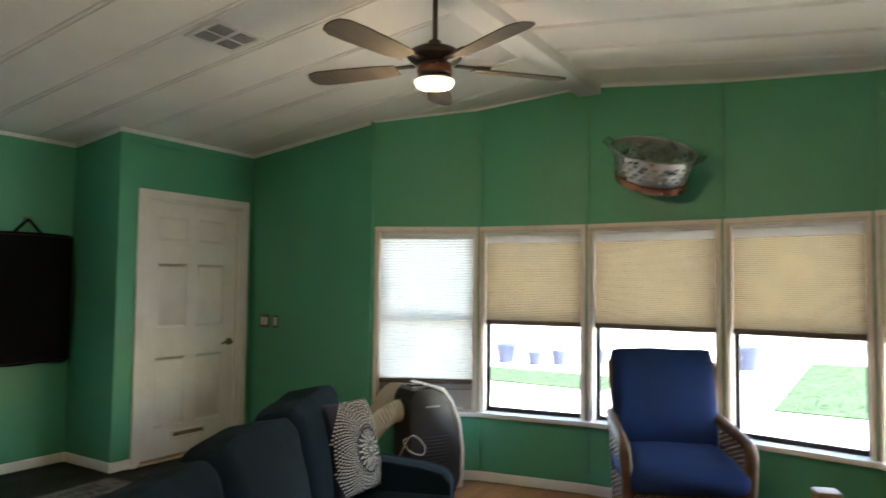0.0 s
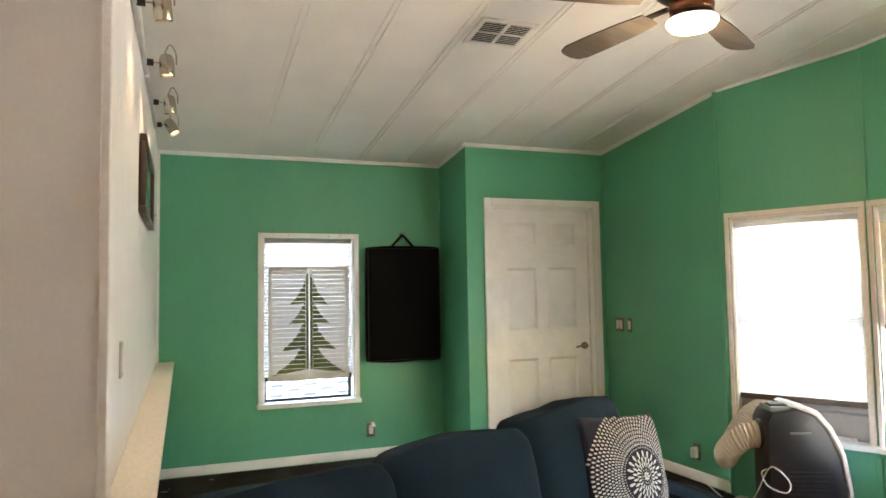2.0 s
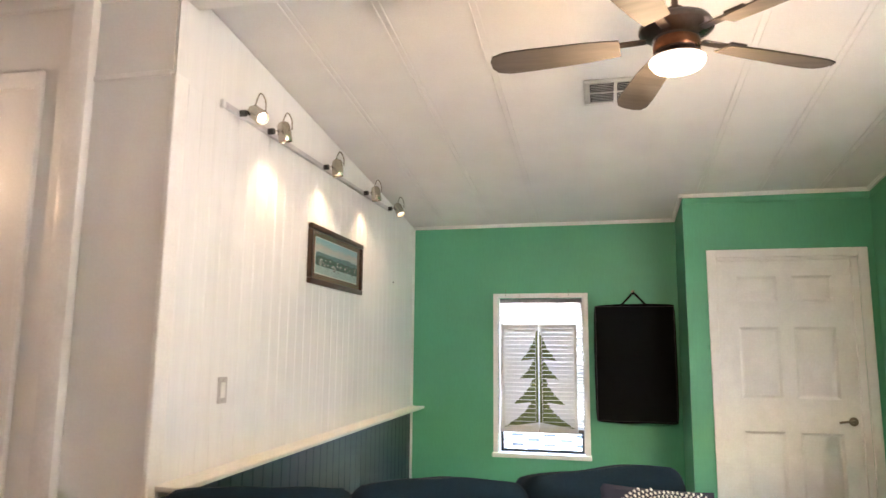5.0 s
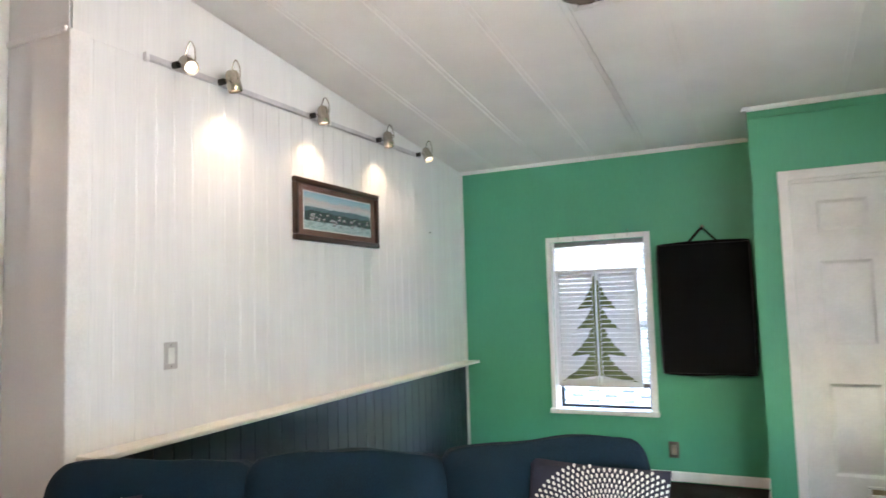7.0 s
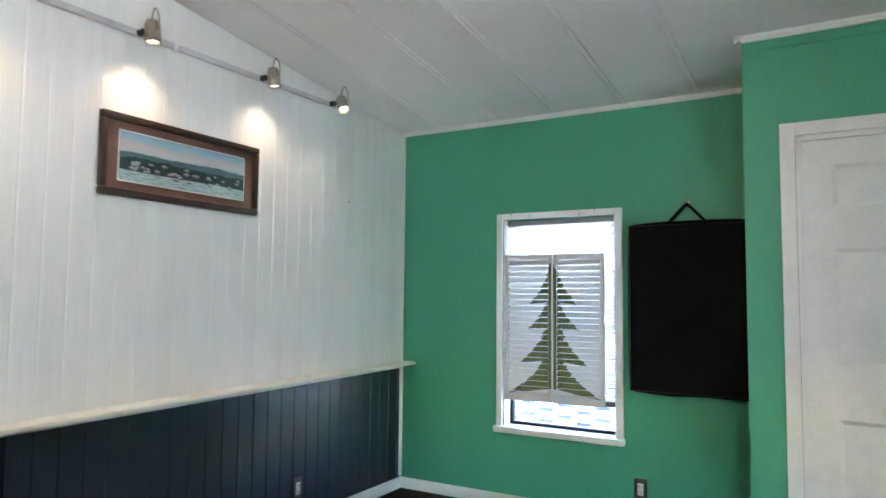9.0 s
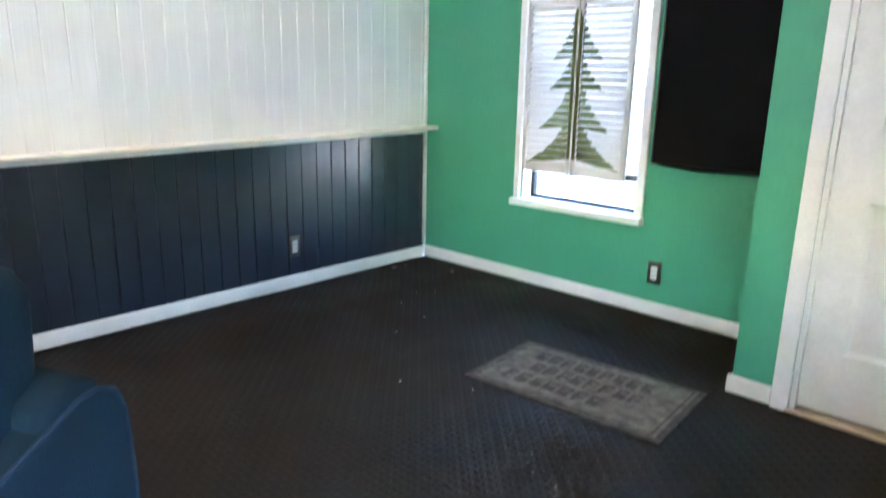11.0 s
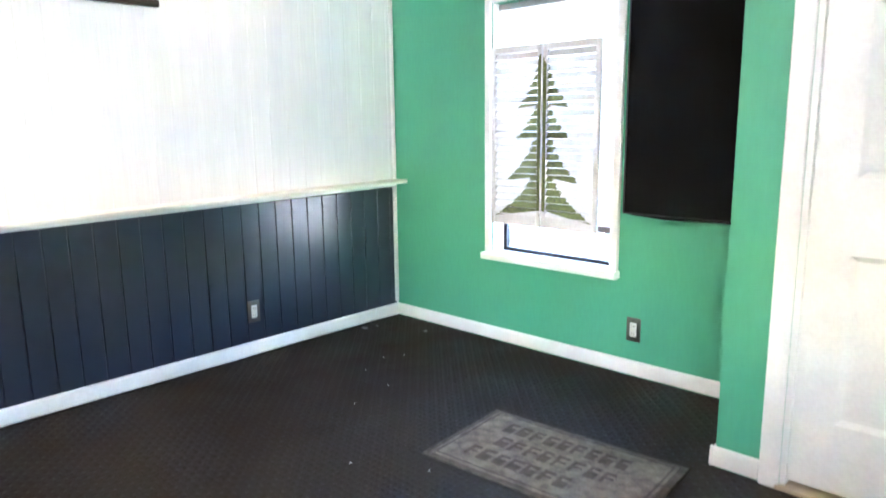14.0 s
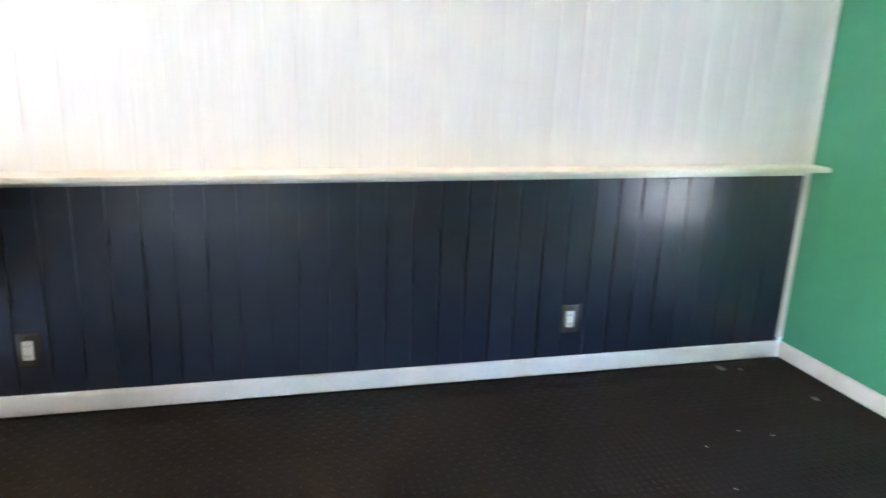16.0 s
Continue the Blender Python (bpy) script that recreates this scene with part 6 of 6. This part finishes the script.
def rubber_tile(x0, x1, y0, y1):
    """A foam tile with jigsaw teeth, clipped to the room and the slanting step."""
    def teeth(p, q, n, phase):
        out = []
        d = (q - p) / n
        nrm = Vector((d.y, -d.x, 0)).normalized() * 0.012
        for k in range(n):
            o = nrm * (1 if (k + phase) % 2 else -1)
            out += [p + d * (k + 0.12) + o, p + d * (k + 0.88) + o]
        return out
    c = [Vector((x0, y0, 0)), Vector((x1, y0, 0)), Vector((x1, y1, 0)), Vector((x0, y1, 0))]
    ring = []
    for k, ph in ((0, 0), (1, 0), (2, 0), (3, 0)):
        a, b = c[k], c[(k + 1) % 4]
        ring += [a] + teeth(a, b, 16, ph)
    bm = bmesh.new()
    top = bm.faces.new([bm.verts.new(v) for v in ring])
    for co, no in (((0.001, 0, 0), (-1, 0, 0)), ((3.552, 0, 0), (1, 0, 0)), ((0, -0.001, 0), (0, 1, 0)), ((EDGE_A[0], EDGE_A[1] + 0.006, 0), (math.sin(radians(edge_angle)), -math.cos(radians(edge_angle)), 0))):
        bmesh.ops.bisect_plane(bm, geom=bm.verts[:] + bm.edges[:] + bm.faces[:], plane_co=co, plane_no=no, clear_outer=True)
    if not bm.faces:
        bm.free()
        return
    r = bmesh.ops.extrude_face_region(bm, geom=bm.faces[:])
    bmesh.ops.translate(bm, vec=(0, 0, -0.011), verts=[v for v in r["geom"] if isinstance(v, bmesh.types.BMVert)])
    me = mesh_of("rubber_tile", bm, RUBBER, smooth=False)
    o = new("rubber_tile", me)
    o.parent = ENTRY_FLOOR


for i in range(-3, 4):
    for j in range(-4, 4):
        x0, y0 = TX + T * i, TY + T * j
        if x0 + T < 0.0 or x0 > 3.56 or y0 > 0 or edge_y(x0 + T) > y0 + T + 0.02:
            continue
        rubber_tile(x0 + 0.0008, x0 + T - 0.0008, y0 + 0.0008, y0 + T - 0.0008)

# raised tread bars of the rubber tiles, alternately crossed
verts, faces = [], []
P = 0.029
single = []
for i in range(0, int(3.55 / P)):
    for j in range(0, int(3.5 / P)):
        x, y = 0.012 + P * i, -0.012 - P * j
        if y < edge_y(x) + 0.03 or x > 3.54:
            continue
        if x > XC - 0.02 and y > YD - 0.02:
            continue
        a = 0.0 if (i + j) % 2 else math.pi / 2
        if 2.30 < x < 2.80 and -1.95 < y < -1.46:
            single.append((x, y, a))
            continue
        ca, sa = math.cos(a), math.sin(a)
        b = len(verts)
        L, W, h = 0.0125, 0.0048, 0.0030
        for px, py, pz in ((-L, 0, 0), (-L * 0.3, -W, 0), (L * 0.3, -W, 0), (L, 0, 0), (L * 0.3, W, 0), (-L * 0.3, W, 0), (-L * 0.55, 0, h), (L * 0.55, 0, h)):
            verts.append((x + px * ca - py * sa, y + px * sa + py * ca, 0.0001 + pz))
        faces.extend([(b, b + 1, b + 6), (b + 1, b + 2, b + 7, b + 6), (b + 2, b + 3, b + 7), (b + 3, b + 4, b + 7), (b + 4, b + 5, b + 6, b + 7), (b + 5, b, b + 6)])
L, W, h = 0.0125, 0.0048, 0.0030
one = bpy.data.meshes.new("tread_bar")
one.from_pydata([(-L, 0, 0), (-L * 0.3, -W, 0), (L * 0.3, -W, 0), (L, 0, 0), (L * 0.3, W, 0), (-L * 0.3, W, 0), (-L * 0.55, 0, h), (L * 0.55, 0, h)], [], [(0, 1, 6), (1, 2, 7, 6), (2, 3, 7), (3, 4, 7), (4, 5, 6, 7), (5, 0, 6)])
one.materials.append(RUBBER_TREAD)
one.shade_smooth()
for x, y, a in single:
    o = new("tread_bar", one)
    o.parent, o.matrix_basis = ENTRY_FLOOR, pose(x, y, 0.0001, 0, 0, math.degrees(a))
me = bpy.data.meshes.new("tread_bars")
me.from_pydata(verts, [], faces)
me.materials.append(RUBBER_TREAD)
me.shade_smooth()
tr = new("tread_bars", me)
tagged(tr, "raised crossed tread bars of the rubber tiles", kind="stuff")
tr.parent = ENTRY_FLOOR

# specks of lint and litter on the dark floor
LINT = material("white_lint", (0.7, 0.7, 0.68), 0.9)
rl = random.Random(5)
for x, y in ((0.55, -0.62), (0.62, -0.80), (0.85, -0.86), (1.92, -2.05), (0.60, -0.52), (1.30, -1.45), (1.55, -1.30), (1.86, -0.72), (2.20, -2.10), (0.9, -1.1)):
    s = rl.uniform(0.5, 1.2)
    solid("lint_speck", box(-0.004 * s, 0.004 * s, -0.0022, 0.0022, 0.0, 0.002, 0.0006, 1), LINT, "tiny white speck of lint on the rubber floor", "speck", pose(x, y, 0.0018, 0, 0, rl.uniform(0, 180)), group="specks on the rubber floor")

# torn glossy scraps by the skirting
SCRAP = material("glossy_clear_scrap", (0.30, 0.30, 0.30), 0.12, var=0.4, scale=40, coat=0.5)
for x, y, r in ((0.075, -0.345, 0.026), (0.10, -0.27, 0.010), (0.39, -0.15, 0.018)):
    bm = bmesh.new()
    ring = [bm.verts.new((r * (1 + 0.35 * noise.noise(Vector((k * 1.3, x * 9, 0)))) * math.cos(k * 0.7), 0.7 * r * math.sin(k * 0.7), 0.001)) for k in range(9)]
    top = [bm.verts.new((0.55 * v.co.x, 0.55 * v.co.y, 0.004 + 0.004 * noise.noise(Vector((k * 2.1, y * 7, 1))))) for k, v in enumerate(ring)]
    for k in range(9):
        bm.faces.new((ring[k], ring[(k + 1) % 9], top[(k + 1) % 9], top[k]))
    bm.faces.new(top)
    solid("plastic_scrap", bm, SCRAP, "torn glossy plastic scrap on the rubber floor", "scrap", pose(x, y, 0.0015), group="scraps by the baseboard")

# laminate planks of the living room, cut to the curve of the bay
def bay_x(y):
    for (xa, ya), (xb, yb) in zip(BAY, BAY[1:]):
        if ya >= y >= yb:
            return xa + (xb - xa) * (ya - y) / (ya - yb)
    return 3.55


shared = {}
for j in range(28):
    y = -2.05 - 0.189 * j
    if y - 0.0935 < -7.3:
        break
    right = max(bay_x(y - 0.09), bay_x(y + 0.09)) + 0.015
    left = -6.29 if y < ENDY - 0.1 else 0.02
    for i in range(10):
        x0 = -6.6 + 1.2 * i + 0.4 * (j % 3)
        xa, xb = max(x0, left), min(x0 + 1.198, right)
        if xb - xa < 0.03 or (y > ENDY - 0.1 and xb < 1.0):
            continue
        key = (round(xb - xa, 3),)
        if key not in shared:
            h = (xb - xa) / 2
            shared[key] = mesh_of("plank", box(-h, h, -0.0935, 0.0935, -0.006, 0.0, 0.0012), WOOD_FLOOR)
        o = new("plank", shared[key])
        o.parent, o.matrix_basis = FLOOR_LIVING, Matrix.Translation(((xa + xb) / 2, y, FLOOR2))
# kitchen tiles
kt = mesh_of("tile", box(-0.298, 0.298, -0.298, 0.298, -0.006, 0.0015, 0.0015), TILE_WHITE)
for i in range(10):
    for j in range(6):
        o = new("tile", kt)
        o.parent, o.matrix_basis = FLOOR_KITCHEN, Matrix.Translation((-0.42 - 0.6 * i, -3.30 + 0.6 * j, FLOOR2))
# grey bricks left bare in the white painted garden wall
blk = mesh_of("brick", box(-0.072, 0.072, -0.09, 0.09, -0.018, 0.018, 0.003), BLOCK)
for j in range(10):
    for i in range(12):
        o = new("brick", blk)
        o.parent, o.matrix_basis = gw, Matrix.Translation((-0.55 + 0.39 * i + 0.195 * (j % 2), 2.705, 0.585 - 0.058 * j))
